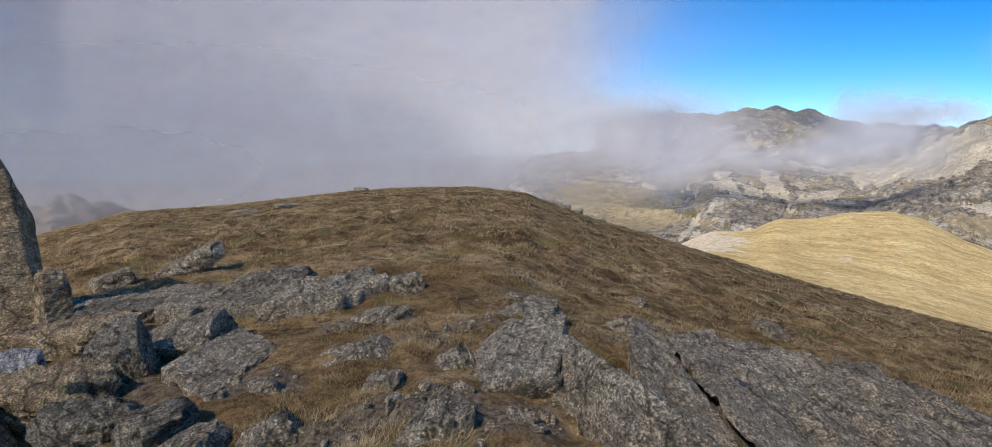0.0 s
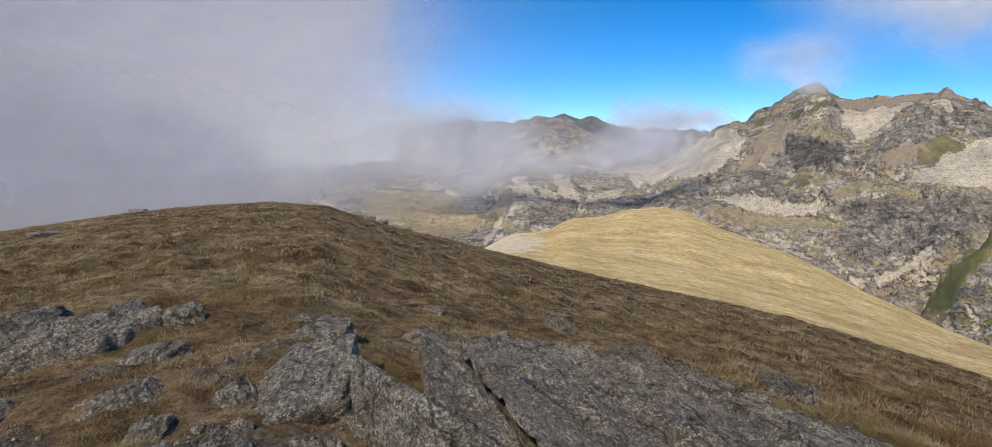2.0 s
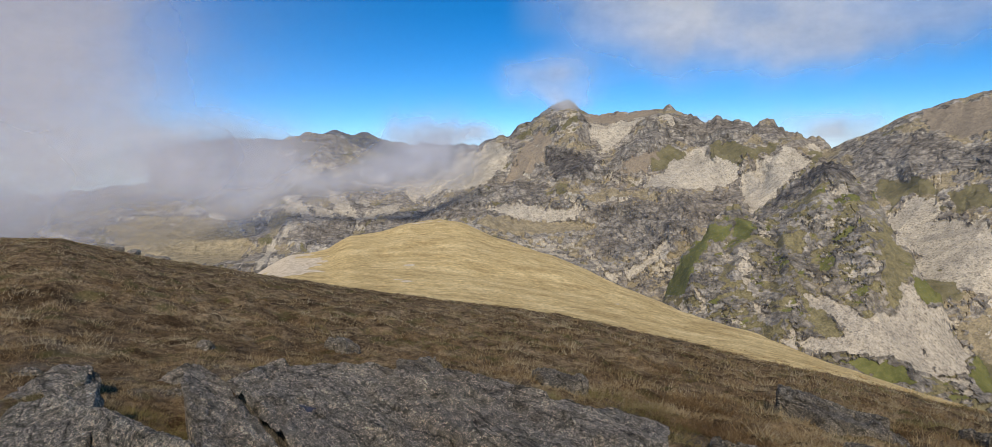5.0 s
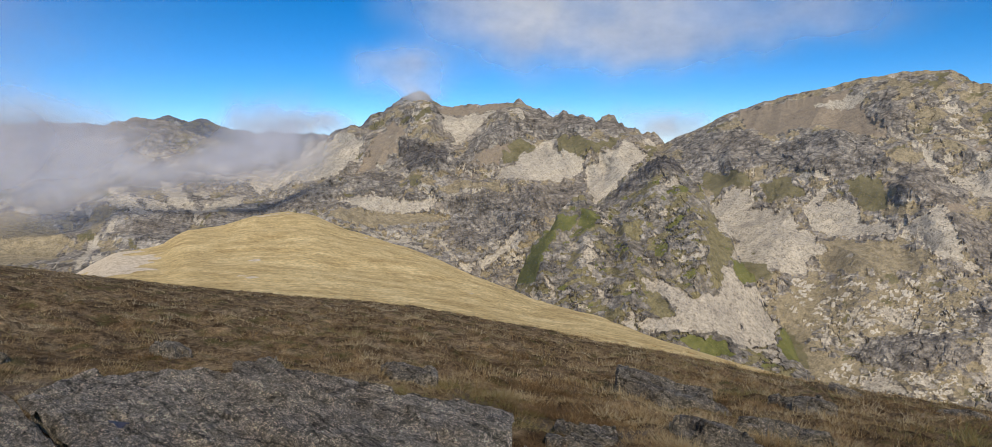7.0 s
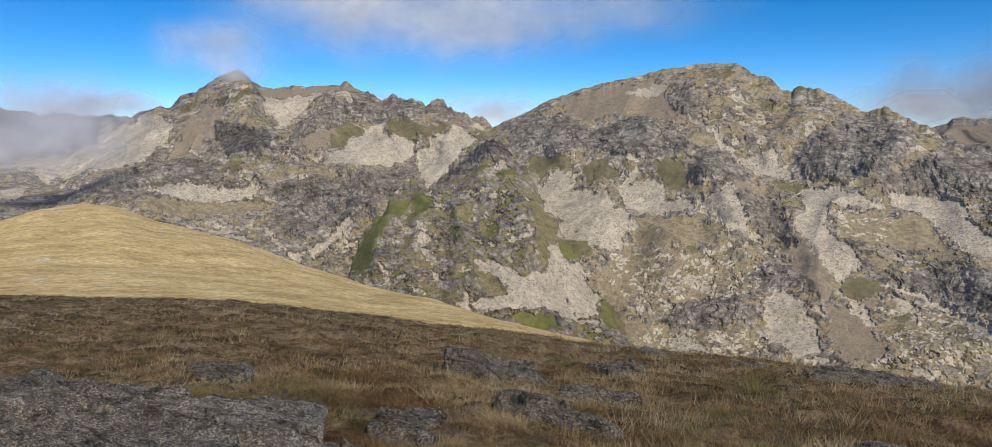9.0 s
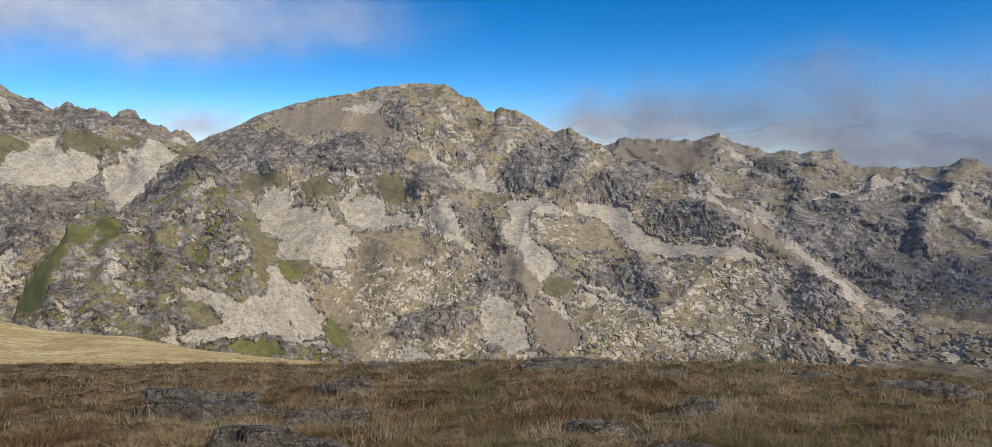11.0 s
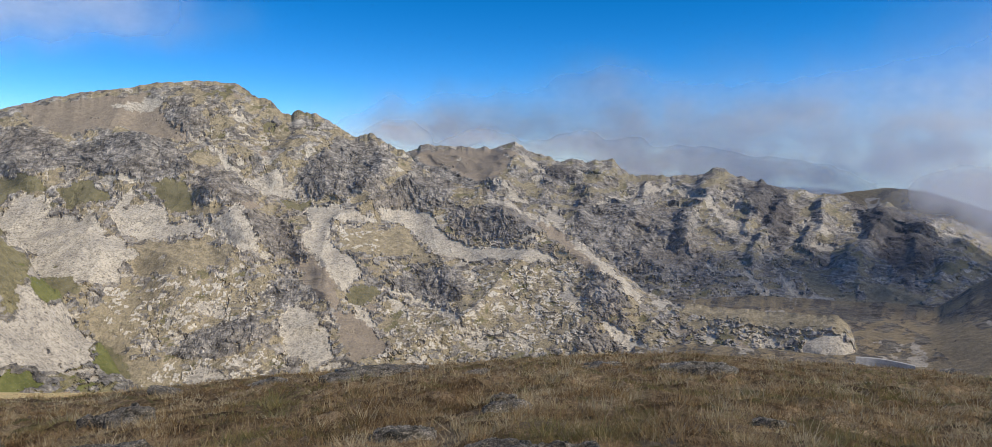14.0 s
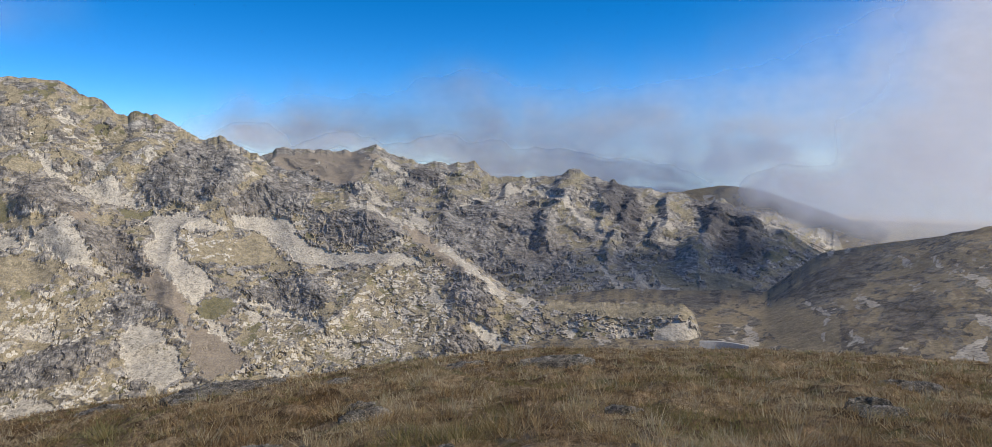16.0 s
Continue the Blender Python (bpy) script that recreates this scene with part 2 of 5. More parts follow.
def ground_material():
    m, n, l, b = material("turf")
    co = coords(n)
    big = ramp(n, l, noise_tex(n, l, co, 0.35, 8, 0.7), [(0.30, (0.185, 0.122, 0.066)), (0.50, (0.305, 0.208, 0.118)), (0.70, (0.43, 0.31, 0.18))])
    small = ramp(n, l, noise_tex(n, l, co, 9.0, 6, 0.75), [(0.3, (0.45, 0.42, 0.40)), (0.7, (1.4, 1.4, 1.35))])
    near = mix(n, l, 0.8, big, small, "MULTIPLY")
    near = mix(n, l, 0.85, near, ramp(n, l, noise_tex(n, l, co, 1.9, 7, 0.72), [(0.36, (0.48, 0.44, 0.41)), (0.49, (0.97, 0.97, 0.97)), (0.64, (1.45, 1.43, 1.38))]), "MULTIPLY")
    near = mix(n, l, 0.7, near, ramp(n, l, noise_tex(n, l, co, 55.0, 5, 0.8), [(0.3, (0.4, 0.38, 0.36)), (0.5, (1, 1, 1)), (0.7, (1.6, 1.55, 1.45))]), "MULTIPLY")
    moss = ramp(n, l, noise_tex(n, l, co, 1.1, 6, 0.7), [(0.56, (0, 0, 0)), (0.72, (0.6, 0.6, 0.6))])
    near = mix(n, l, moss, near, ramp(n, l, noise_tex(n, l, co, 40.0, 4, 0.8), [(0.3, (0.09, 0.085, 0.025)), (0.7, (0.27, 0.25, 0.09))]))
    # same dry turf, painted brighter and yellower where the sun reaches it
    sunlit_gold = ramp(n, l, noise_tex(n, l, co, 0.09, 10, 0.78), [(0.25, (0.42, 0.30, 0.14)), (0.50, (0.60, 0.46, 0.23)), (0.75, (0.76, 0.615, 0.34))])
    sunlit_gold = mix(n, l, 0.75, sunlit_gold, ramp(n, l, noise_tex(n, l, co, 0.8, 6, 0.8), [(0.28, (0.55, 0.53, 0.5)), (0.5, (1, 1, 1)), (0.7, (1.4, 1.38, 1.34))]), "MULTIPLY")
    col = mix(n, l, attr(n, "sunlit_gold"), near, sunlit_gold)
    stones = ramp(n, l, noise_tex(n, l, co, 0.6, 6, 0.8), [(0.35, (0.50, 0.405, 0.28)), (0.62, (0.80, 0.70, 0.56))])
    col = mix(n, l, mask(n, l, "stony", noise_tex(n, l, co, 0.35, 6, 0.8), 1.6), col, stones)
    dirt = ramp(n, l, noise_tex(n, l, co, 14.0, 6, 0.8), [(0.3, (0.09, 0.066, 0.045)), (0.7, (0.38, 0.305, 0.225))])
    col = mix(n, l, attr(n, "bare"), col, dirt)
    l.new(col, b.inputs["Base Color"])
    b.inputs["Roughness"].default_value = 1.0
    b.inputs["Specular IOR Level"].default_value = 0.05
    bump(n, l, b, noise_tex(n, l, co, 6.0, 9, 0.75), 0.8, 0.10)
    return m


MAT_GROUND = ground_material()


def rock_material(name, lo, hi, lichen=0.4, dark=0.8):
    """Foliated granite gneiss: streaks along its grain, crystals, black and yellow-green crusts of lichen."""
    m, n, l, b = material(name)
    co = coords(n)
    along = mapped(n, l, co, (0.25, 0.15, 0.32), (2.4, 0.9, 2.6))
    streak, vein = noise_tex(n, l, along, 3.2, 9, 0.74), noise_tex(n, l, along, 19.0, 7, 0.75)
    wide, patch, grain, fleck = (noise_tex(n, l, co, sc, dt, ro) for sc, dt, ro in ((1.4, 6, 0.62), (4.2, 9, 0.72), (30.0, 8, 0.8), (120.0, 3, 0.7)))
    crystal, _ = cell_tex(n, l, co, 120.0, 0.7)
    pits = noise_tex(n, l, co, 80.0, 4, 0.7)
    base = ramp(n, l, wide, [(0.34, lo), (0.66, hi)])
    base = mix(n, l, ramp(n, l, patch, [(0.48, (0, 0, 0)), (0.66, (0.6, 0.6, 0.6))]), base, tuple(min(c * k, 0.9) for c, k in zip(hi, (1.12, 1.06, 0.94))))
    base = mix(n, l, 0.9, base, ramp(n, l, streak, [(0.36, (0.50, 0.49, 0.48)), (0.50, (1.0, 1.0, 1.0)), (0.62, (1.4, 1.38, 1.34))]), "MULTIPLY")
    base = mix(n, l, 0.75, base, ramp(n, l, vein, [(0.38, (0.48, 0.47, 0.46)), (0.50, (1.08, 1.08, 1.07)), (0.64, (1.75, 1.71, 1.62))]), "MULTIPLY")
    base = mix(n, l, 0.75, base, ramp(n, l, pits, [(0.34, (0.32, 0.31, 0.31)), (0.48, (1.02, 1.02, 1.02)), (0.66, (1.7, 1.67, 1.6))]), "MULTIPLY")
    base = mix(n, l, 0.5, base, ramp(n, l, crystal, [(0.0, (0.4, 0.39, 0.39)), (0.4, (0.95, 0.95, 0.95)), (1.0, (1.6, 1.57, 1.5))], 1.0), "MULTIPLY")
    crust = ramp(n, l, blend(n, l, (streak, 0.3), (patch, 0.3), (grain, 0.4)), [(0.525, (0, 0, 0)), (0.56, (dark, dark, dark))])
    base = mix(n, l, crust, base, ramp(n, l, fleck, [(0.4, (0.03, 0.029, 0.028)), (0.65, (0.15, 0.145, 0.135))]))
    moss = ramp(n, l, blend(n, l, (wide, 0.45), (grain, 0.35), (crystal, 0.20)), [(0.515, (0, 0, 0)), (0.56, (lichen, lichen, lichen))])
    base = mix(n, l, moss, base, ramp(n, l, fleck, [(0.4, (0.19, 0.18, 0.09)), (0.65, (0.40, 0.38, 0.23))]))
    seam = crease_tex(n, l, along, 0.75, (1.0, 1.0, 1.0), 1.6)
    base = mix(n, l, 0.7, base, ramp(n, l, seam, [(0.0, (0.10, 0.095, 0.09)), (0.018, (0.6, 0.59, 0.57)), (0.035, (1, 1, 1))], 1.0), "MULTIPLY")
    l.new(base, b.inputs["Base Color"])
    b.inputs["Roughness"].default_value = 0.9
    b.inputs["Specular IOR Level"].default_value = 0.2
    step = n.new("ShaderNodeMapRange")
    step.inputs[1].default_value, step.inputs[2].default_value, step.inputs[4].default_value = 0.0, 0.06, 0.3
    l.new(seam, step.inputs[0])
    bump(n, l, b, blend(n, l, (streak, 0.6), (vein, 0.45), (grain, 0.5), (crystal, 0.10), (pits, 0.35), (step.outputs[0], 0.5)), 1.0, 0.075)
    return m


MAT_ROCK = rock_material("granite", (0.47, 0.405, 0.335), (0.75, 0.655, 0.55))
MAT_ROCK_BROWN = rock_material("brown_granite", (0.50, 0.37, 0.245), (0.78, 0.605, 0.42), 0.4, 0.45)
MAT_ROCK_DARK = rock_material("lichen_granite", (0.30, 0.265, 0.225), (0.50, 0.44, 0.375), 0.3, 0.88)
MAT_QUARTZ = rock_material("quartz", (0.62, 0.62, 0.64), (0.85, 0.85, 0.86), 0.0, 0.05)


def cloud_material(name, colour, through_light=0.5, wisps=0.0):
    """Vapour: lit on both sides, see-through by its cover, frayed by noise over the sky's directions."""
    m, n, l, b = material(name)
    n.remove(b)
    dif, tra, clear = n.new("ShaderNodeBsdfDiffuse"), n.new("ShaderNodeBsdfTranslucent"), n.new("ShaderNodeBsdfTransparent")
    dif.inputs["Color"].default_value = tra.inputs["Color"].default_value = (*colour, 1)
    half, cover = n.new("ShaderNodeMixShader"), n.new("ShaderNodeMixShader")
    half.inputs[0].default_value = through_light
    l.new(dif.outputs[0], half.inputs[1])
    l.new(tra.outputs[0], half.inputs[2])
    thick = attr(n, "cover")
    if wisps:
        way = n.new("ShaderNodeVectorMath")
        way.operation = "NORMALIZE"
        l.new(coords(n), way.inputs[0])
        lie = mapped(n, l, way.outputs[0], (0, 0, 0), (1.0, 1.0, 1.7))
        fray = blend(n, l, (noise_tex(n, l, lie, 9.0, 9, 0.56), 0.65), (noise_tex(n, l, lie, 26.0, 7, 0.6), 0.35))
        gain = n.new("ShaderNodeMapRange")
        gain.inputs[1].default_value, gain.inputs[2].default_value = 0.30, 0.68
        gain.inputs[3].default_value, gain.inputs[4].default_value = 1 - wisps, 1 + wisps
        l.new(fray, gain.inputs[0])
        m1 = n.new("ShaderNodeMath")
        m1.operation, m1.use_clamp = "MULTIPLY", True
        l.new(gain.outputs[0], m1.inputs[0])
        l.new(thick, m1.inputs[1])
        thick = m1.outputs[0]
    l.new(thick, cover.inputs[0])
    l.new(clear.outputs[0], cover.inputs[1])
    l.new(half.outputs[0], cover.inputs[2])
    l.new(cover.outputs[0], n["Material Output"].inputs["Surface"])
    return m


MAT_CLOUD = cloud_material("cloud", (0.90, 0.90, 0.95), 0.5, 0.28)
MAT_THIN = cloud_material("thin_cloud", (0.97, 0.955, 0.92), 0.93)
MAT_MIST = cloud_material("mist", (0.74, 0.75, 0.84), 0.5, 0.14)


# ---- mesh helpers ----
def mesh_object(name, verts, faces, mat, attrs=None, shade=True):
    """verts: (n, 3); faces: (m, 4) or (m, 3) index arrays."""
    me = bpy.data.meshes.new(name)
    k = faces.shape[1]
    me.vertices.add(len(verts))
    me.vertices.foreach_set("co", np.ascontiguousarray(verts, np.float32).ravel())
    me.loops.add(faces.size)
    me.loops.foreach_set("vertex_index", np.ascontiguousarray(faces, np.int32).ravel())
    me.polygons.add(len(faces))
    me.polygons.foreach_set("loop_start", np.arange(0, faces.size, k, dtype=np.int32))
    me.polygons.foreach_set("loop_total", np.full(len(faces), k, np.int32))
    me.polygons.foreach_set("use_smooth", np.full(len(faces), shade))
    me.update(calc_edges=True)
    for key, values in (attrs or {}).items():
        a = me.attributes.new(key, "FLOAT", "POINT")
        a.data.foreach_set("value", np.ascontiguousarray(values, np.float32).ravel())
    me.materials.append(mat)
    return new(name, me)


def grid_faces(rows, cols, closed=False):
    i, j = np.meshgrid(np.arange(rows - 1), np.arange(cols if closed else cols - 1), indexing="ij")
    i, j = i.ravel(), j.ravel()
    k = (j + 1) % cols
    return np.stack([i * cols + j, i * cols + k, (i + 1) * cols + k, (i + 1) * cols + j], 1)


# ---- ground: the summit, its slopes and the golden spur ----
EDGE = [(-180, -10), (-60, -9), (-37.6, -8.5), (-35, -7.8), (-29.8, -6.5), (-23, -6.2), (-18.2, -5.7), (-13, -5.1), (-7.7, -4.7), (-2.3, -4.6),
        (2.2, -5.0), (4.9, -6.0), (8.8, -7.2), (11.5, -7.9), (15.7, -8.9), (21.8, -10.4), (30.9, -12.0), (40.4, -13.4), (48.6, -14.9),
        (57, -16.4), (62.5, -17.0), (70, -18.0), (78.7, -18.4), (90, -18.3), (99, -18.1), (110.4, -17.2), (121, -16.3), (133, -15.7),
        (146, -14.6), (153, -14.0), (175, -11), (180, -10)]
EDGE_FAR = [(-180, 80), (-40, 95), (0, 85), (15, 70), (40, 56), (70, 42), (100, 36), (150, 44), (180, 80)]
SPUR = [(11, -15), (13, -10.5), (15.1, -9.0), (17.9, -7.7), (21.1, -7.3), (22.9, -6.2), (25.6, -5.9), (28, -5.3), (30.8, -5.15), (32.8, -5.5),
        (35.3, -6.7), (40.5, -8.5), (45.9, -10.8), (51.4, -13.1), (57, -14.4), (62.5, -16.1), (67.8, -17.3), (72.9, -18.2), (78, -20.5), (84, -26)]
SPUR_FAR = [(11, 260), (15, 300), (30, 420), (45, 300), (57, 190), (68, 110), (73, 85), (84, 80)]
SPUR_LOW = [(11, -17), (15, -10.2), (21, -11.4), (30, -12.8), (40, -14.4), (48.6, -15.8), (57, -17.4), (63, -18.0), (73, -19.6), (84, -27)]


def ground_height(x, y):
    """The turf's height, without its smallest bumps, and how much of the far spur is in it."""
    r = np.hypot(x, y)
    az = np.degrees(np.arctan2(x, y))
    t, rs = tand(knots(EDGE, az)), knots(EDGE_FAR, az)
    inside = EYE + t * r - EYE * np.clip(1 - r / rs, 0, 1) ** 2
    over = np.maximum(r - rs, 0)
    bend = np.where(over < 60, 0.0035 * over ** 2, 0.0035 * 3600 + 0.42 * (over - 60))
    z = np.maximum(inside - bend, -345)
    e, rc, lo = knots(SPUR, az), knots(SPUR_FAR, az), knots(SPUR_LOW, az)
    r0 = rs + 8
    s = np.clip((r - r0) / np.maximum(rc - r0, 5), 0, 1)
    el = lo + (e - lo) * np.sin(s * np.pi / 2)
    past = np.maximum(r - rc, 0)
    spur = EYE + np.minimum(r, rc) * tand(el) + past * tand(e) - np.where(past < 80, 0.003 * past ** 2, 19.2 + 0.4 * (past - 80))
    spur = np.where((r > r0) & (az > 11) & (az < 84), spur, -400)
    spur = np.maximum(spur, -346)
    lift = smooth(4, 30, r) * (0.25 * fbm(x / 9, y / 9, 4, 3) * smooth(0, 30, rs + 30 - r) + 2.2 * smooth(80, 220, r) * fbm(x / 55, y / 55, 6, 5, 0.55))
    bumps = 0.06 * fbm(x / 1.6, y / 1.6, 4, 11) + 0.03 * fbm(x / 0.5, y / 0.5, 3, 17)
    return np.maximum(z, spur) + lift * 0.6 + bumps + 0.075 * (tussock(x, y) - 0.4) * smooth(40, 16, r) + 0.24 * (tussock(x / 2.2, y / 2.2) - 0.4) * smooth(6, 18, r) * smooth(110, 60, r), smooth(-1, 1.0, spur - z)


def tussock(x, y):
    """Low mounds of matted grass, 0 to 1."""
    d1, d2, val = cells(x / 0.40 + 0.5 * perlin(x / 0.5, y / 0.5, 301), y / 0.40 + 0.5 * perlin(x / 0.5, y / 0.5, 302), 303)
    return smooth(0.8, 0.0, d1) * (0.35 + 0.65 * val)


def bare_score(x, y):
    """Where the soil shows between the turf."""
    return fbm(x / 0.9, y / 0.9, 5, 41) + 0.14 * smooth(7.5, 3.5, np.hypot(x, y)) + 0.30 * np.exp(-(((x + 0.7) / 1.5) ** 2 + ((y - 3.5) / 0.9) ** 2))


def build_ground():
    az = np.concatenate([np.arange(-48, 168, 0.45), np.arange(168, 312, 3.0)])
    rad = np.concatenate([[0.02], np.geomspace(0.35, 1.9, 16), np.geomspace(1.95, 26, 185), np.geomspace(26.4, 110, 90), np.geomspace(113, 4900, 110)])
    A, R = np.meshgrid(np.radians(az), rad)
    x, y = R * np.sin(A), R * np.cos(A)
    z, spur = ground_height(x, y)
    deg = np.degrees(np.arctan2(x, y))
    stony = smooth(0.05, 0.5, fbm(x / 25, y / 25, 5, 31) + 1.7 * np.exp(-((deg - 17.5) / 3.4) ** 2) * smooth(120, 200, R) - 0.62) * spur
    stony = np.maximum(stony, spur * 0.9 * smooth(0.15, 0.5, fbm(x / 12, y / 12, 4, 37) + np.exp(-((deg - 28.5) / 5) ** 2) * smooth(300, 400, R) - 0.9))
    # the brighter sunlit colour starts at the spur and past the rim
    sunlit_gold = np.maximum(spur, smooth(60, 110, R))
    bare = smooth(0.25, 0.6, bare_score(x, y)) * smooth(14, 6, R)
    ob = mesh_object("ground", np.stack([x, y, z], -1).reshape(-1, 3), grid_faces(len(rad), len(az), True), MAT_GROUND,
                     {"sunlit_gold": sunlit_gold, "stony": stony, "bare": bare})
    return tagged(ob, "dry brown alpine turf on a rounded summit falling to a golden spur", "ground", kind="structure")


build_ground()


# ---- mountains ----
FIELDS = {}                           # what covers the mountain sides, and shade painted on crags: kind and outline, azimuth and elevation from the summit


def field(place, kind, *outline):
    FIELDS.setdefault(place, []).append((kind, np.array(outline, float).reshape(-1, 2)))


def inside(p, q, outline):
    """How deep (p, q) lies inside the outline, in degrees; below 0 outside."""
    best, within = np.full(p.shape, 1e9), np.zeros(p.shape, bool)
    for (ax, ay), (bx, by) in zip(outline, np.roll(outline, -1, 0)):
        ux, uy = bx - ax, by - ay
        t = np.clip(((p - ax) * ux + (q - ay) * uy) / max(ux * ux + uy * uy, 1e-9), 0, 1)
        best = np.minimum(best, np.hypot(p - ax - t * ux, q - ay - t * uy))
        if ay != by:
            within ^= ((ay > q) != (by > q)) & (p < ux * (q - ay) / uy + ax)
    return np.where(within, best, -best)


field("far", "dry turf", 4.3, -4.5, 9.1, -3.8, 14.1, -5.1, 15.4, -6.8, 13, -7.5, 10, -8, 6.6, -6.9)
field("far", "scree", 21.1, -2.3, 22.2, -2.6, 23.8, -4.6, 27.6, -3.6, 27.1, -4.5, 23.8, -5.2, 21.6, -4)
field("far", "scree", 17.7, -3.1, 19.2, -4.5, 20.3, -5.3, 20.7, -4.8, 19.6, -4, 18.1, -2.6)
field("far", "scree", 18.2, -4.8, 16.5, -6.7, 15.1, -8.5, 15.5, -8.8, 16.9, -7, 18.5, -5.2)
field("far", "scree", 23.2, -2.1, 27.1, -2.7, 29.3, -2.1, 29.2, -1.6, 27.1, -2.1, 23.3, -1.5)
field("far", "crag", 19.1, -5, 23.2, -4.8, 22.9, -6.5, 19.4, -6.9)
field("far", "crag", 18, 1.7, 20.1, 2.5, 23.3, 1.7, 21.7, 0.1, 18.5, -0.1)
field("far", "scree", 18.5, -0.4, 20.6, 0.1, 21.7, -0.4, 19.5, -1.8, 17.9, -1.7)

field("peak", "scree", 43.3, 2.4, 46.1, 2.5, 48.8, 3.1, 46.6, 1.4, 45.2, 0.2, 44.4, 0.7)
field("peak", "scree", 50.3, -0.3, 51.9, 0.1, 52.9, 0.4, 53.7, -0.9, 55.5, -1.2, 56.1, -2, 54.3, -2.8, 50.8, -3.3, 48.2, -3.1, 48.4, -1.9, 49.9, -1.7)
field("peak", "scree", 35.4, 0.9, 37.1, 0.2, 36.4, -1.1, 34.2, -2.5, 31.5, -3, 28.2, -3.4, 27.6, -2.4, 31.5, -0.9, 33.4, 0.3)
field("peak", "scree", 34.2, -3.4, 35.8, -4.4, 38, -4.1, 39.3, -4.5, 43.2, -4.3, 42.7, -5.2, 38, -5.5, 35, -4.9)
field("peak", "scree", 56, -1.9, 59.6, -0.1, 61, -1.1, 59.7, -2.5, 58.2, -3.8, 57.3, -5.5, 56.5, -4.5, 55.8, -3.1)
field("peak", "scree", 43.1, -7.9, 44.4, -10.2, 44.8, -10, 43.5, -7.6)
field("peak", "scree", 50, -7.5, 48.4, -9.1, 46.2, -10.2, 46.5, -10.8, 48.8, -9.7, 50.5, -8)
field("peak", "scree", 40.1, -8.3, 42.2, -9.3, 42.4, -8.9, 40.2, -7.9)
field("peak", "scree", 53.7, -0.2, 54.6, -0.2, 55.1, -1.2, 56.4, -1.2, 55.5, -1.6, 54, -1.4)
field("peak", "turf", 53.2, 0.6, 54.8, 0.3, 56.8, -0.3, 55.5, -1.2, 53.7, -0.7)
field("peak", "turf", 56.1, -0.5, 58.8, 0.6, 59, -0.1, 56.8, -1.2)
field("peak", "turf", 48.6, -1.1, 50.3, 0.7, 51.8, -0.2, 50.3, -0.8, 49.9, -1.5)
field("peak", "soil", 39.5, 2.2, 40.6, 1, 39.5, -0.6, 37.4, -1.6, 36.1, -1.9, 37.7, -0)
field("peak", "soil", 43.1, 3.3, 49, 3.7, 49.5, 3.1, 46.1, 2.6, 43.1, 2.4)
field("peak", "soil", 49.1, -0.1, 50.3, -0.4, 48.4, -1.7, 45.7, -1.9, 47.2, -0.9)
field("peak", "dry turf", 34.7, -5.3, 43.2, -5.4, 45.3, -5.9, 40.1, -6.5, 36.4, -6.7, 33.7, -6)
field("peak", "dry turf", 43.2, -3.3, 49.2, -3.5, 50.2, -4.2, 46.8, -4, 43.2, -4.3)
field("peak", "shaded crag", 40.1, 0.5, 42.7, -0.1, 45, -1.1, 42.9, -2.4, 40.6, -2, 40.1, -0.9)
field("peak", "crag", 35, -2.2, 39.6, -2, 40.1, -3.8, 37.4, -4.4, 35.6, -3.3)
field("peak", "crag", 46.7, 0.7, 49.1, 1.9, 50.7, 1.4, 49.6, 0.4, 47.7, -0.6, 45.2, -1.4)
field("peak", "crag", 50.9, 2.9, 58.8, 2.1, 59.8, 1.4, 55.9, 0.8, 51.9, 0.8)
field("peak", "crag", 44.3, -4.8, 54.7, -3.4, 56.5, -4.5, 52.1, -6.7, 44.3, -7.5)
field("peak", "crag", 30.4, -4.1, 34.7, -3.3, 35.3, -4.6, 32, -5.4, 28.2, -5.2, 24.8, -6.5)
field("peak", "crag", 44.3, -7.7, 49.3, -6.8, 50.3, -7.5, 45.9, -9.2)

# self-shaded left face of the knoll, painted dark
field("knoll", "shaded crag", 57.4, -5.6, 59, -3.3, 60.5, -1.8, 62.4, -0.4, 64.1, -1.6, 63.8, -2.5, 61.7, -3, 60.2, -3.7, 59, -4.4)
field("knoll", "turf", 53.5, -5.9, 55.3, -6, 54.8, -7, 52.9, -8.4, 51.6, -12, 49.4, -12, 50.3, -10.3, 52.1, -7.7)
field("knoll", "turf", 55.5, -5.4, 57, -6.4, 56.8, -7.4, 55.5, -7.3)
field("knoll", "dry turf", 60.1, -10.5, 61.8, -11.4, 63.6, -14.3, 63.1, -15.2, 61, -13.4)
field("knoll", "dry turf", 59.1, -7, 60.9, -6.7, 60.8, -8.1, 59.4, -8.4)
field("knoll", "dry turf", 57.1, -14.8, 59, -13.6, 59.4, -14.5, 58.4, -15.3)
field("knoll", "scree", 55.5, -9.6, 56.6, -8.7, 57.2, -9.8, 56.1, -10.2)
field("knoll", "scree", 52.1, -11.6, 53, -12.4, 52.6, -13.3, 53, -13.4, 53.4, -12.3, 52.4, -11.3)

field("main", "scree", 68, -3.6, 69.3, -3.8, 69.5, -5.1, 72.3, -5.4, 73.1, -6.7, 74.5, -7.3, 75, -8.6, 73.7, -9.2, 73.7, -10.2, 71.3, -10.3, 69.1, -9.7, 68, -9.2, 68.5, -8.1, 67.4, -7, 66.2, -5.1, 67, -4.6)
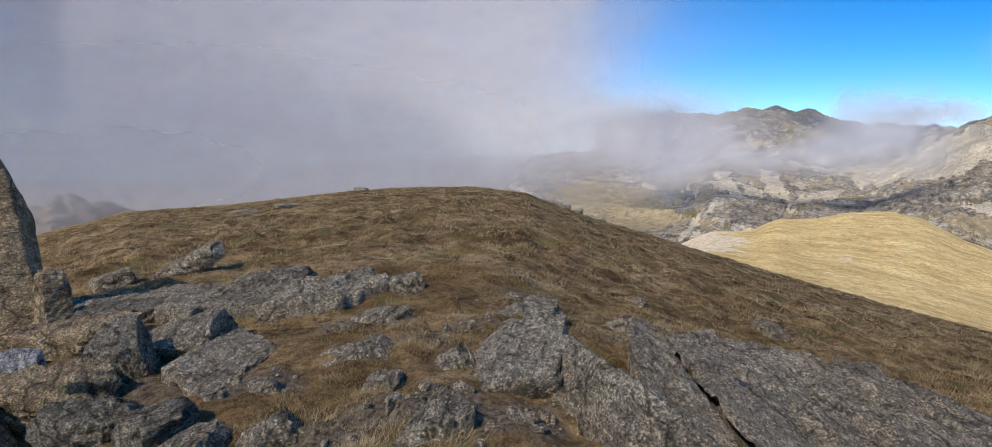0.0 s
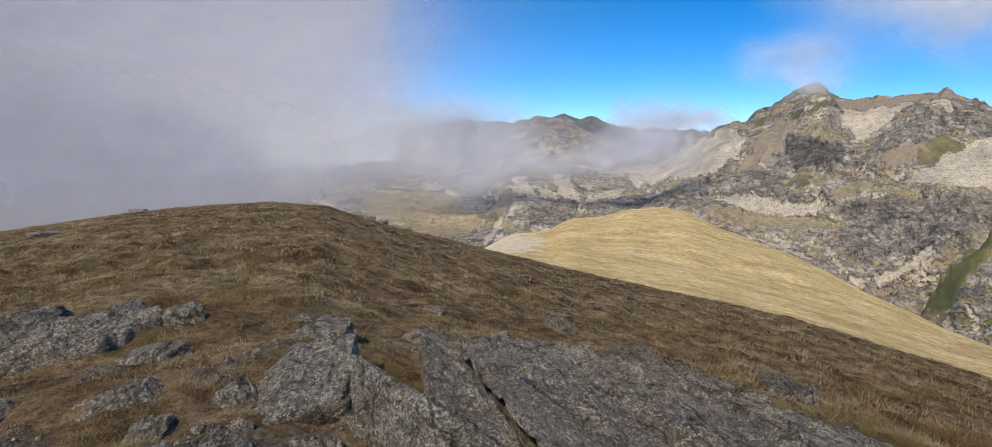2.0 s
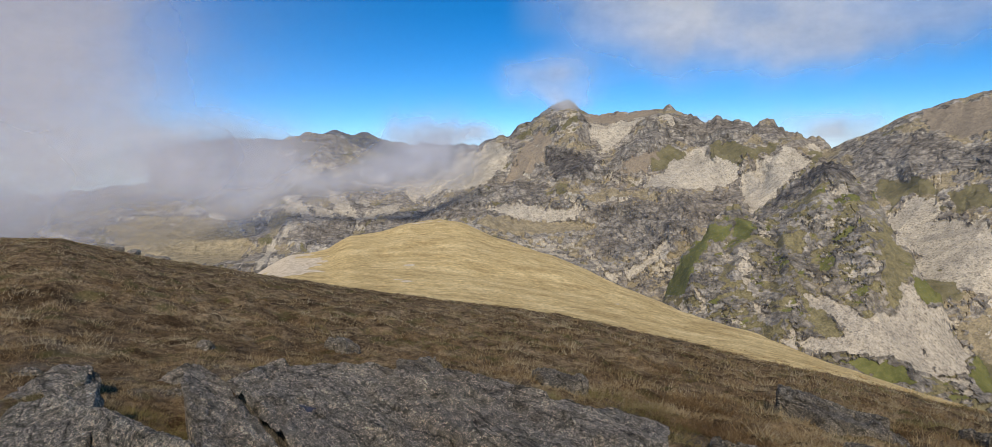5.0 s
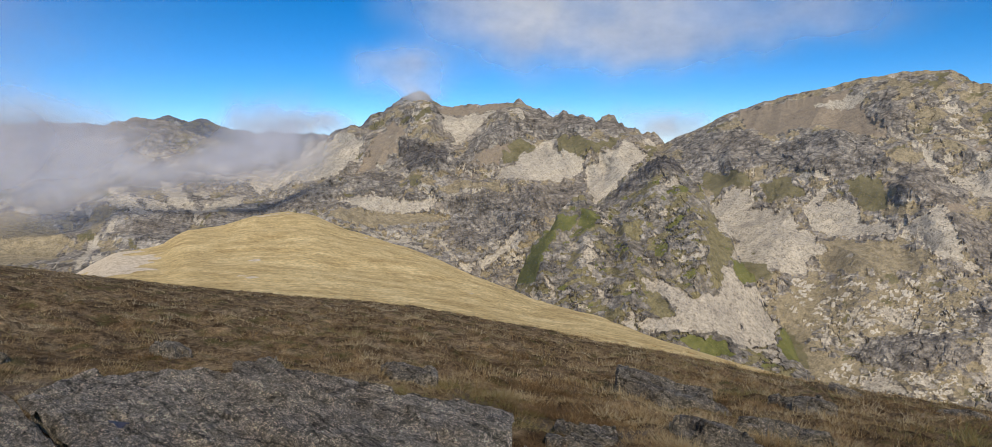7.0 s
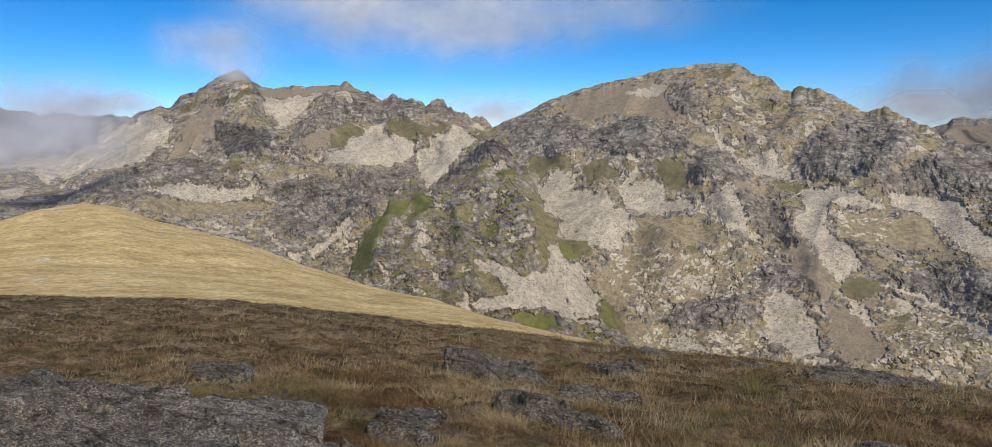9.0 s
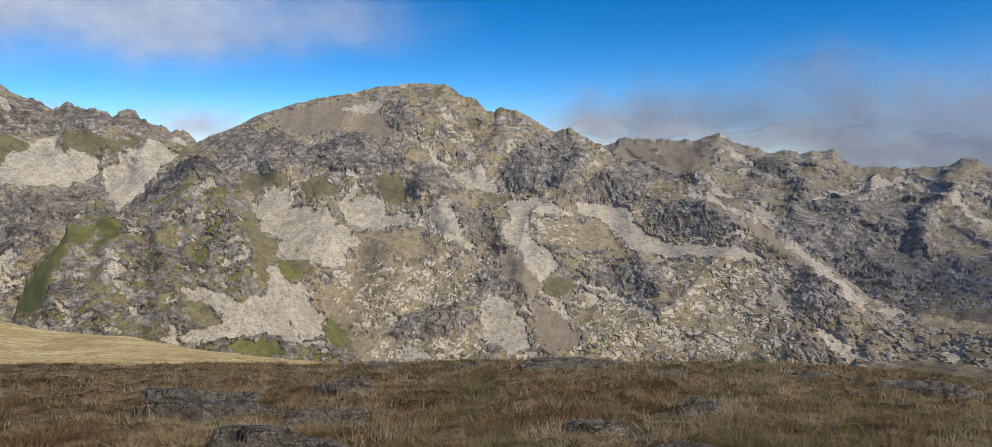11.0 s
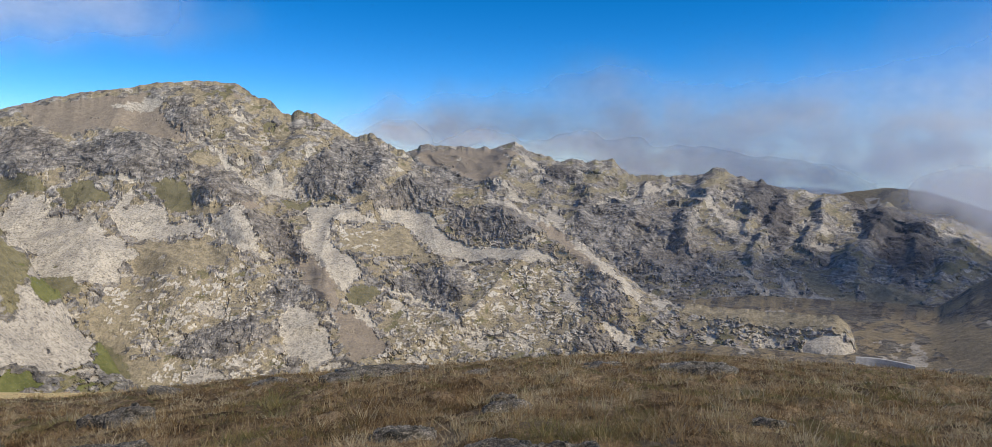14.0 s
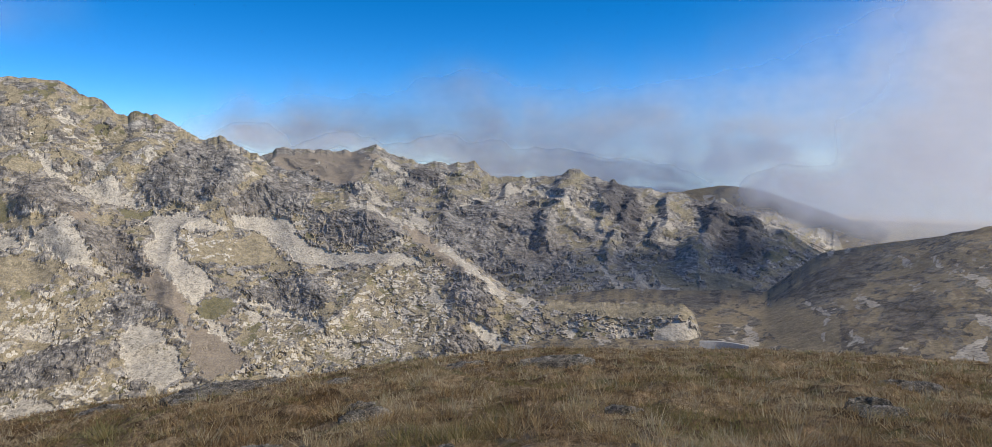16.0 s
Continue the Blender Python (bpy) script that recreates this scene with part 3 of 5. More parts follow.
field("main", "scree", 67.5, -10.1, 68.1, -9.8, 68.6, -11.1, 70.2, -11.7, 70.8, -13.3, 72, -14.3, 71.6, -15.9, 69.2, -16.3, 67.5, -15.5, 65.2, -15.6, 61.3, -15.7, 60.2, -14.9, 63.5, -14.4, 63.5, -13.3, 61.6, -12.2, 60.1, -11.3, 62.2, -11.4, 65.2, -12.8, 67, -12.2)
field("main", "scree", 73.1, -5.1, 74.8, -3.4, 75.4, -3.8, 74.4, -4.7, 76, -4.3, 76.9, -4.8, 77.2, -5.9, 79.4, -6.1, 79.7, -6.9, 77.6, -7.1, 75, -7.1, 73.8, -6.5)
field("main", "scree", 79.6, -6.3, 81.6, -5.5, 82.7, -4.9, 82.9, -6.5, 83.7, -7.5, 83.7, -8.6, 82.2, -8.6, 81.2, -7.3)
field("main", "scree", 82.7, -2.4, 85.1, -1.8, 86.4, -3, 87.5, -4, 85.2, -3.9, 83.6, -3.3)
field("main", "scree", 79.3, 0.6, 81.3, -1.3, 83.1, -3, 83.3, -2.7, 81.6, -1, 79.5, 0.9)
field("main", "scree", 87.5, -4.5, 89.1, -4.7, 93, -5.5, 93.4, -6.1, 89.4, -6.2, 89.7, -7, 89.2, -7.8, 91.5, -9.5, 92.1, -10.9, 90.8, -12.1, 89.9, -11.6, 89.4, -10.7, 88, -9.3, 87, -7.6, 87.9, -6.7)
field("main", "scree", 93.3, -4.7, 97.3, -4.9, 98.1, -5.4, 98.9, -7.1, 99.9, -7.4, 100, -8.8, 98.3, -8.7, 97.1, -7.2, 96, -6.2, 93.8, -5.7)
field("main", "scree", 85.4, -13.8, 86.4, -12.8, 87.4, -13.3, 89.3, -15.1, 89.9, -17.5, 88, -18.2, 86.1, -17, 85.1, -15.1)
field("main", "scree", 77.7, -18, 79, -17, 80.7, -18, 81.6, -18.4, 77.9, -18.5)
field("main", "scree", 91.2, -13.8, 92.7, -15.1, 92.9, -14.8, 91.4, -13.5)
field("main", "scree", 94.5, -12, 96, -12.5, 97.8, -13.4, 100.1, -14.8, 100.3, -14.3, 98, -12.9, 96.1, -12.1, 94.7, -11.5)
field("main", "scree", 71.5, -1.7, 70.6, -3, 69.3, -4.5, 69.4, -4.7, 70.8, -3.1, 71.7, -1.9)
field("main", "scree", 71.6, -2.7, 71.2, -3.7, 70.9, -4.7, 71.1, -4.7, 71.4, -3.8, 71.8, -2.7)
field("main", "scree", 69.6, -2.3, 69, -3.6, 69.2, -3.7, 69.8, -2.4)
field("main", "scree", 73.8, 2.9, 76.3, 3.8, 77.3, 3.7, 76.3, 2.8, 74.3, 2.6)
field("main", "scree", 81.7, 2.9, 82.8, 2.6, 83.5, 1.9, 82.3, 2.1)
field("main", "scree", 87.4, 0.1, 87.9, 0.3, 88.4, -0.4, 87.5, -0.9)
field("main", "scree", 96.5, -5.9, 98.7, -6.4, 99.6, -7.3, 101.7, -8.1, 106.1, -8.3, 109.7, -9.2, 108.3, -9.6, 99.5, -9.2, 98.1, -8.4, 97, -7)
field("main", "scree", 110.1, -7.7, 112.9, -10.3, 116.1, -12.8, 116.6, -12.1, 113.4, -9.6, 110.7, -7.1)
field("main", "scree", 102.7, -4.2, 104.9, -5, 108.2, -6.3, 108.4, -5.8, 105.1, -4.5, 102.9, -3.7)
field("main", "scree", 112.7, -13.9, 113.8, -14.4, 117.2, -16.2, 115.5, -16.8, 113.8, -15.5)
field("main", "scree", 90.9, -13.1, 93.1, -15.3, 93.6, -14.8, 91.4, -12.6)
field("main", "scree", 95.8, -12.4, 99.4, -14, 101, -15.9, 101.4, -15.5, 99.7, -13.5, 96, -11.9)
field("main", "soil", 68.2, 2.7, 71.7, 3.4, 75.8, 3.9, 77.4, 2.4, 78, 0.7, 76.4, 0.6, 74.3, 1.4, 71.7, 0.8, 69, 1.1)
field("main", "soil", 77.6, 2, 78.6, 1.7, 78.9, 0.2, 78, 0.6)
field("main", "soil", 84.3, -5.9, 86.1, -6.9, 88.7, -9.8, 90, -11.6, 90.1, -13.8, 89.1, -13.2, 87.5, -11.3, 85.4, -8.2)
field("main", "soil", 89.9, -13.6, 92.4, -14.5, 94.4, -17, 91.4, -17.9, 90.1, -16)
field("main", "soil", 80.5, -6.3, 82.5, -4.9, 83.5, -4.4, 84, -4.9, 82.1, -5.9)
field("main", "soil", 105.3, -4.8, 108.3, -5.8, 112.6, -9.5, 114.8, -12, 113.2, -11.3, 109.9, -8.5, 107.5, -6.6)
field("main", "turf", 65.5, -2.3, 69.1, -2.7, 69.5, -3.5, 67.5, -3.6, 66.6, -4.6, 65.5, -3.5)
field("main", "turf", 69.9, -3.5, 72.3, -2.7, 73.3, -4.3, 70.7, -4.7)
field("main", "turf", 75.9, -3.2, 77.5, -2.6, 78.9, -3.5, 78.8, -5.1, 77.3, -5.2, 76.6, -4.1)
field("main", "turf", 68, -9.5, 70.7, -9.7, 71.1, -10.8, 69.1, -11.2, 68.3, -10.6)
field("main", "turf", 90.8, -12.4, 91.7, -11.5, 93.3, -11.5, 93.5, -12.3, 92.3, -13.2, 91.1, -13.1)
field("main", "dry turf", 71.6, -12.2, 73.5, -10.8, 75.1, -11.3, 74.6, -14.2, 73.3, -15.9, 71.3, -13.3)
field("main", "dry turf", 73.8, -15.8, 77.9, -16.7, 77.4, -18.8, 74.7, -18.2, 72.2, -15.9)
field("main", "turf", 63, -16.1, 67.5, -16, 68.7, -17.2, 66.9, -17.5)
field("main", "turf", 72.2, -14.3, 73.8, -15.8, 74.1, -17.4, 72.8, -16.9, 71.6, -15.9)
field("main", "dry turf", 74.5, -7.5, 79.7, -7.4, 82.2, -9.1, 77.2, -10.1, 74.5, -9.7)
field("main", "dry turf", 89.6, -7, 93.5, -6.8, 95.4, -6, 96.2, -6.6, 97.6, -8.8, 95.2, -8.8, 91.1, -8.9)
field("main", "turf", 85.6, -4.1, 87.9, -4.3, 87.5, -5.1, 85.9, -4.9)
field("main", "dry turf", 94.6, -6, 96, -6.4, 97.9, -8.9, 99.8, -9.1, 97.6, -9.5, 95.7, -7.3)
field("main", "dry turf", 65.8, -4.9, 67.4, -7.3, 68.5, -8.4, 67.5, -10.1, 68, -11.1, 66.6, -12, 66.1, -9.5)
field("main", "crag", 63.6, 0.3, 67.4, 1.1, 71.2, -0, 74.3, 0.5, 77.4, 0.2, 79.1, -1.9, 76, -3.1, 73.3, -2.4, 70.1, -1.9, 66.9, -1.8, 64.7, -2.4)
field("main", "crag", 77.4, 2.2, 78.8, 3.7, 79.9, 2.2, 79.4, 1.2, 78.4, 0.9)
field("main", "crag", 79.4, -1.9, 82, -1.9, 84.2, -3.9, 82.1, -4.5, 80.1, -5, 79.1, -3.5)
field("main", "crag", 82.8, -5.4, 85.1, -5.5, 86.5, -7.4, 88, -9.1, 87.1, -9.4, 85.4, -9, 83.5, -7.3)
field("main", "crag", 86.9, -2.4, 90.1, 0.5, 93, 0.7, 95.1, -0.9, 93.6, -3, 90.8, -4.3, 87.9, -3.7)
field("main", "crag", 93.3, -3.9, 97, -1.8, 99.6, -2.6, 99.7, -4.6, 97.3, -4.8, 94.1, -4.6)
field("main", "crag", 99.4, -5.9, 103.9, -4.5, 106.6, -5.6, 108, -6.7, 105, -7.6, 100.4, -7.1)
field("main", "crag", 83.8, -11.9, 86.2, -10.3, 87.8, -12.3, 85.4, -13.1)
field("main", "crag", 77.1, -15.9, 79.9, -14.2, 82.9, -13.7, 85, -15.1, 81, -16.7)
field("main", "crag", 94, -11, 99.5, -10, 101.8, -11.6, 99.5, -13.5, 96.2, -12.1)
field("main", "crag", 111.1, -11.4, 113.2, -10.5, 115.2, -12.8, 113, -14.2)
field("main", "crag", 112.2, -14.8, 114.9, -16.4, 112.3, -17.1, 110.6, -16.2)
field("main", "slabs", 72.4, -10.5, 79.8, -10, 84.3, -11.1, 85.3, -12.8, 82.4, -14, 77.3, -14.1, 74.1, -14.2, 71.9, -12.2)
field("main", "slabs", 100.6, -10, 110.5, -9.8, 111.6, -13, 111.2, -16.7, 102.9, -17.5, 95, -16.4, 93.4, -13.7, 97.3, -13.2, 102.3, -13.8)
field("main", "slabs", 74.7, -18.2, 77.3, -16.2, 85, -16.1, 85.8, -18, 80.1, -18.8)
field("main", "slabs", 93.9, -14.1, 97.9, -13.9, 100.4, -16.2, 96.3, -17.8, 94.1, -15.9)
field("main", "slabs", 90.1, -6.5, 93.9, -6.5, 93.6, -8.4, 90.6, -8.6)
field("main", "dry turf", 120.3, -12.7, 127.4, -12.4, 131.9, -12.3, 132.7, -12.8, 127.4, -13.3, 121.4, -13.4)
field("main", "scree", 129.6, -13.8, 132.2, -13.4, 133, -15, 132.8, -16, 129, -15.4)
field("main", "dry turf", 119.5, -12, 132, -12, 132.4, -13.3, 126, -13.7, 121, -13.4)

field("right", "soil", 96.3, -0, 103.4, 0.3, 105.5, -0.4, 103.3, -2.9, 99.2, -2.1, 96.7, -0.9)
field("right", "scree", 105.6, -0.6, 108.3, -2.4, 108.5, -2, 105.8, -0.3)
field("right", "scree", 118.2, -1.9, 118, -3.4, 118.4, -3.4, 118.6, -2)
field("right", "scree", 124.4, -9.6, 126.9, -12.2, 127.3, -11.8, 124.9, -9.2)
field("right", "scree", 127.1, -9.8, 129.8, -12.2, 130.3, -11.8, 127.5, -9.4)
field("right", "scree", 129.6, -10.8, 132.8, -12, 133, -11.6, 129.8, -10.3)
field("right", "scree", 112, -4.7, 118.5, -3, 121.7, -4.6, 124.4, -6.7, 124.7, -6.3, 121.9, -4.1, 118.5, -2.5, 111.9, -4.2)
field("right", "scree", 103.2, -3, 106.4, -4.4, 106.6, -4, 103.4, -2.7)
field("right", "dry turf", 128.4, -8.8, 130.5, -9.2, 133.6, -11.6, 130.5, -11.3)
field("right", "dry turf", 132.5, -9.3, 137.5, -10, 136.6, -11.6, 133.6, -11.6)
# cloud shadows on the ridge, painted dark
field("right", "shaded crag", 107.6, -1.2, 110.3, -1.2, 110.8, -2.3, 108.1, -2.6)
field("right", "shaded crag", 123.4, -1.9, 127.1, -2.1, 128.2, -4.7, 127.3, -8, 125.1, -4.8)
field("right", "shaded crag", 131.3, -2.5, 133.8, -3.5, 137.2, -3.9, 137.9, -7.4, 136, -9.6, 133.4, -6.7)
field("right", "crag", 110.8, -3.9, 119.6, -4.9, 121.9, -10.3, 114.2, -9.9, 110.3, -7.2)
field("right", "crag", 95.2, -2.3, 99.7, -1.3, 101.2, -3.4, 96.2, -4.9)

field("moor", "crag", 146.5, -10.6, 149.2, -9.8, 150.1, -11.9, 147.5, -13.2)
field("moor", "crag", 130, -11.7, 135.1, -11.6, 134.7, -12.3, 130.6, -12.3)
field("moor", "scree", 150.6, -13.6, 152.4, -12, 152.8, -13.7, 151.1, -14.4)
field("moor", "scree", 140.8, -11.4, 142.5, -12.1, 142.2, -13.9, 142.5, -14, 142.8, -11.9, 140.9, -11)
field("moor", "dry turf", 133.2, -12.1, 140.4, -11.6, 143.6, -12.8, 143.3, -14.8, 140.1, -15.2, 137.1, -12.6)
field("moor", "crag", 146.9, -4.4, 150.7, -3.7, 151.2, -4.8, 147.8, -5.8)
field("moor", "crag", 139.4, -10.8, 143.3, -7.5, 146.2, -6.8, 145.5, -8.8, 142.2, -11.1)

def mountain(name, label, mat, crest, far, foot, near, relief, seed, step=0.1, rows=150, power=1.15, jag=0.10,
             places=(), ribs=(), turfs=0.0, straws=0.0, screes=0.0, grain=1.0, chutes=0.8):
    """A mountain side seen across the valley. crest, foot: (azimuth, elevation) knots; far, near: (azimuth, distance) knots of crest and
    foot; places: whose fields cover it; ribs: (azimuth, elevation, azimuth, elevation, half width, height) of rock ribs down the face."""
    a0, a1 = crest[0][0], crest[-1][0]
    az = np.arange(a0, a1 + step / 2, step)
    v = np.concatenate([np.linspace(0, 1, rows) ** 1.2, [1.03, 1.08, 1.2, 1.5]])[:, None]
    k = np.hanning(2 * int(0.35 / step) + 3)
    sharp = np.convolve(np.pad(knots(crest, az), len(k) // 2, mode="edge"), k / k.sum(), "valid")
    teeth = 1.5 * fbm(az * 0.8, 0 * az + seed + 0.37, 4, seed, 0.55) + 1.0 * (ridged(az * 0.55, 0 * az + seed + 0.71, 3, seed + 2, 0.5) - 0.6)
    teeth = teeth * (knots(jag, az) if isinstance(jag, list) else jag) * smooth(0, 2, az - a0) * smooth(0, 2, a1 - az)
    k = np.hanning(2 * int(2.2 / step) + 3)
    pad = len(k) // 2
    soft = np.convolve(np.pad(knots(crest, az), pad, mode="edge"), k / k.sum(), "valid")
    near_top = smooth(0.78, 1.0, v) ** 1.5
    e = soft + (sharp - soft) * near_top + teeth * smooth(0.90, 1.0, v)
    rc, rf = knots(far, az), knots(near, az)
    zc, zf = EYE + rc * tand(e), EYE + rf * tand(knots(foot, az))
    r = rf + (rc - rf) * v
    z = np.where(v <= 1, zf + (zc - zf) * np.clip(v, 0, 1) ** power, zc - (v - 1) * np.abs(zc - zf) * 1.1)
    A = np.radians(az)[None, :] + 0 * r
    x, y = r * np.sin(A), r * np.cos(A)
    deg, elev = np.degrees(A), np.degrees(np.arctan2(z - EYE, r))
    wob = 0.9 * fbm(deg / 1.6, elev / 1.6, 4, seed + 50)
    wob2 = 0.9 * fbm(deg / 1.6 + 40, elev / 1.6, 4, seed + 60)
    # cover: outlined fields with ragged borders, and scattered patches of the same kinds between them
    p = deg + 0.30 * fbm(deg / 0.9, elev / 0.9, 5, seed + 51, 0.6)
    q = elev + 0.24 * fbm(deg / 0.9 + 40, elev / 0.9, 5, seed + 61, 0.6)
    deep = {kind: np.full(deg.shape, -1.2) for kind in ("scree", "turf", "dry turf", "soil", "crag", "shaded crag", "slabs")}
    for place in places:
        for kind, outline in FIELDS.get(place, ()):
            lo, hi = outline.min(0) - 1.2, outline.max(0) + 1.2
            cols = np.flatnonzero((az > lo[0]) & (az < hi[0]))
            if len(cols):
                c = slice(cols[0], cols[-1] + 1)
                deep[kind][:, c] = np.maximum(deep[kind][:, c], inside(p[:, c], q[:, c], outline))
    deep["crag"] = np.maximum(deep["crag"], deep["shaded crag"])
    named = smooth(-0.5, 0.2, np.maximum.reduce([deep[k] for k in ("scree", "turf", "dry turf", "soil", "crag")]))
    lean = elev * 0.6
    detail = 0.50 * fbm(deg / 0.7, elev / 0.45, 5, seed + 70, 0.62)

    def cover(kind, more, noise_value, hush=0.7):
        return smooth(-0.35, 0.45, np.maximum(np.minimum(3.2 * deep[kind], 0.62), more + noise_value - hush * named) + detail)
    scree = cover("scree", screes - 0.62, 1.1 * fbm((deg + lean) / 2.6, elev / 1.7, 6, seed + 20, 0.6))
    turf = cover("turf", turfs - 0.75, 1.1 * fbm((deg - lean) / 1.9, elev / 1.2, 6, seed + 30, 0.6))
    straw = cover("dry turf", straws - 0.45, 1.1 * fbm((deg - lean) / 1.5, elev / 0.8, 6, seed + 35, 0.62), 0.45)
    soil = cover("soil", -0.9, 1.0 * fbm((deg + lean) / 2.2, elev / 2, 6, seed + 37, 0.6))
    crag = smooth(-0.35, 0.35, deep["crag"] + 0.8 * detail)
    scree, turf, straw, soil = (c * (1 - 0.85 * crag) for c in (scree, turf, straw, soil))
    spine = 0 * deg
    bow = 0.8 * perlin(deg / 2.6, elev / 2.2, seed + 44) + 0.25 * perlin(deg / 0.9, elev / 0.9, seed + 45)
    for p0, q0, p1, q1, wide, tall in ribs:
        du, dv = p1 - p0, q1 - q0
        t = np.clip(((deg - p0) * du + (elev - q0) * dv) / (du * du + dv * dv), 0, 1)
        off = np.hypot(deg + bow - p0 - t * du, elev - q0 - t * dv)
        spine = spine + tall * np.exp(-(off / wide) ** 2 * 0.6) * smooth(0, 0.15, t) * smooth(1.0, 0.75, t)
    # relief: spurs and gullies down the face, crags on them
    hold = smooth(0, 0.12, v) * (0.15 + 0.85 * smooth(1.0, 0.86, v))
    sx, sy = x / 260 + 0.4 * fbm(x / 300, y / 300, 3, seed + 3), y / 260
    big = ridged(sx, sy, 3, seed + 1, 0.42) - 0.3
    lat = A * 1300
    crags = ridged(lat / 60 + r / 110 + 0.8 * wob, r / 50 + 0.6 * wob2, 6, seed + 5, 0.52) - 0.5
    fine = ridged(lat / 17 + r / 45 + 0.8 * wob, r / 14, 4, seed + 9, 0.55)
    soft_cover = np.maximum.reduce([scree, turf, 0.85 * soil, 0.6 * straw])
    rocky = (1 - 0.95 * smooth(0.2, 0.6, soft_cover)) * (1 + 0.5 * crag)
    # blocks: angular, of uneven height, leaning with the strata; gullies straight down the slope
    bd1, bd2, bval = cells(lat / 26 + r / 45 + 0.9 * wob, r / 18 - lat / 70 + 0.7 * wob2, seed + 120)
    blocks = 0.9 * bval - 0.8 * bd1 + 0.35 * smooth(0.0, 0.25, bd2 - bd1)
    line = ridged(lat / 95 + 0.6 * wob + r / 150, r / 600 + 0.2 * wob2, 1, seed + 160)
    chute = smooth(np.quantile(line, 0.92), np.quantile(line, 0.98), line) * smooth(-0.05, 0.2, fbm(deg / 5, elev / 4, 3, seed + 170)) * smooth(0.98, 0.9, v) * (1 - 0.8 * named)
    scree = np.maximum(scree, chutes * chute)
    gully = ridged(lat / 48 + 0.8 * wob + r / 120, r / 380, 4, seed + 140, 0.55) - 0.6
    # pale slabs lying in turf: lenses of uneven size that dip with the strata
    zone = smooth(-0.45, 0.3, deep["slabs"] + 0.5 * detail)
    bx = lat / 15 + r / 17 + 0.5 * fbm(lat / 30, r / 30, 4, seed)
    by = r / 8.5 - lat / 23 + 0.5 * fbm(lat / 30 + 9, r / 30, 4, seed + 1)
    d1, d2, val = cells(bx, by, seed + 90)
    f1, f2, small = cells(bx * 2.1 + 3, by * 1.9, seed + 91)
    slab = np.maximum(smooth(0.10, 0.30, d2 - d1) * smooth(0.42, 0.50, val) * (0.6 + 0.4 * val), 0.9 * smooth(0.12, 0.3, f2 - f1) * smooth(0.66, 0.72, small))
    slab = slab * zone * (1 - 0.8 * scree) * smooth(-0.55, 0.1, fbm(deg / 1.4, elev / 1.0, 4, seed + 95))
    straw = np.maximum(straw, 0.55 * zone * (1 - scree) * (1 - crag))
    turf = np.maximum(turf, 0.30 * zone * (1 - scree) * (1 - slab))
    rocky = rocky * (1 - 0.6 * zone)
    dz = relief * (hold * 0.24 * big + rocky * (0.026 * crags * np.maximum(hold, 0.3) + 0.006 * grain * fine * np.minimum(1, 0.4 + hold)))
    dz = dz + grain * rocky * (0.1 + 0.9 * hold) * (0.7 * blocks + 2.0 * gully)
    dz = dz + 1.2 * spine * hold + 1.7 * slab + grain * hold * (3.0 * crag - 2.5 * scree - 2.0 * chute)
    # first and last terms are darker rock; the middle one is painted shade
    dark = np.maximum(np.maximum((0.2 + 0.3 * smooth(-0.3, 0.3, detail)) * crag, smooth(-0.2, 0.3, deep["shaded crag"] + 0.5 * detail)), 0.3 * smooth(0.05, 0.5, fbm((deg + 0.5 * elev) / 4, elev / 2, 5, seed + 150, 0.6)) * (1 - named))
    r, z = r - 0.85 * dz, z + 0.42 * dz
    x, y = r * np.sin(A), r * np.cos(A)
    ob = mesh_object(name, np.stack([x, y, z], -1).reshape(-1, 3), grid_faces(*z.shape), mat,
                     {"scree": scree, "turf": turf, "straw": straw, "soil": soil, "slab": slab, "dark": dark}, grain < 0.5)
    return tagged(ob, label, "mountain", kind="structure")


mountain("mountain_far_left", "distant grey peak half hidden in drifting mist", MAT_RANGE,
         [(-45, -9.5), (-26, -8), (-19, -4.0), (-10, -2.4), (5, -1.5), (10, -1.0), (16, 0.6), (17.7, 1.9), (18.8, 2.4), (19.7, 2.65), (21, 2.35), (22.2, 2.2), (23.5, 1.5), (25, 0.9),
          (28, 0.2), (32, -0.3), (38, -1.5)],
         [(-45, 2400), (38, 2400)], [(-45, -9), (0, -9), (20, -10), (38, -9)], [(-45, 900), (38, 1000)], 95, 100, step=0.16, rows=95, power=1.3, places=("far", "peak"), screes=0.15, straws=0.25, turfs=0.1)
mountain("mountain_distant", "distant ridge with the blue of haze painted in", MAT_FAR_HAZE,
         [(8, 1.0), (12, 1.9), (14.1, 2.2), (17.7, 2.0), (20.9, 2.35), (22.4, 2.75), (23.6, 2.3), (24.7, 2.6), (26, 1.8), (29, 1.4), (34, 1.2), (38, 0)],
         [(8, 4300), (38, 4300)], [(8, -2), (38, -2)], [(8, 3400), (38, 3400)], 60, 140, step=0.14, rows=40)
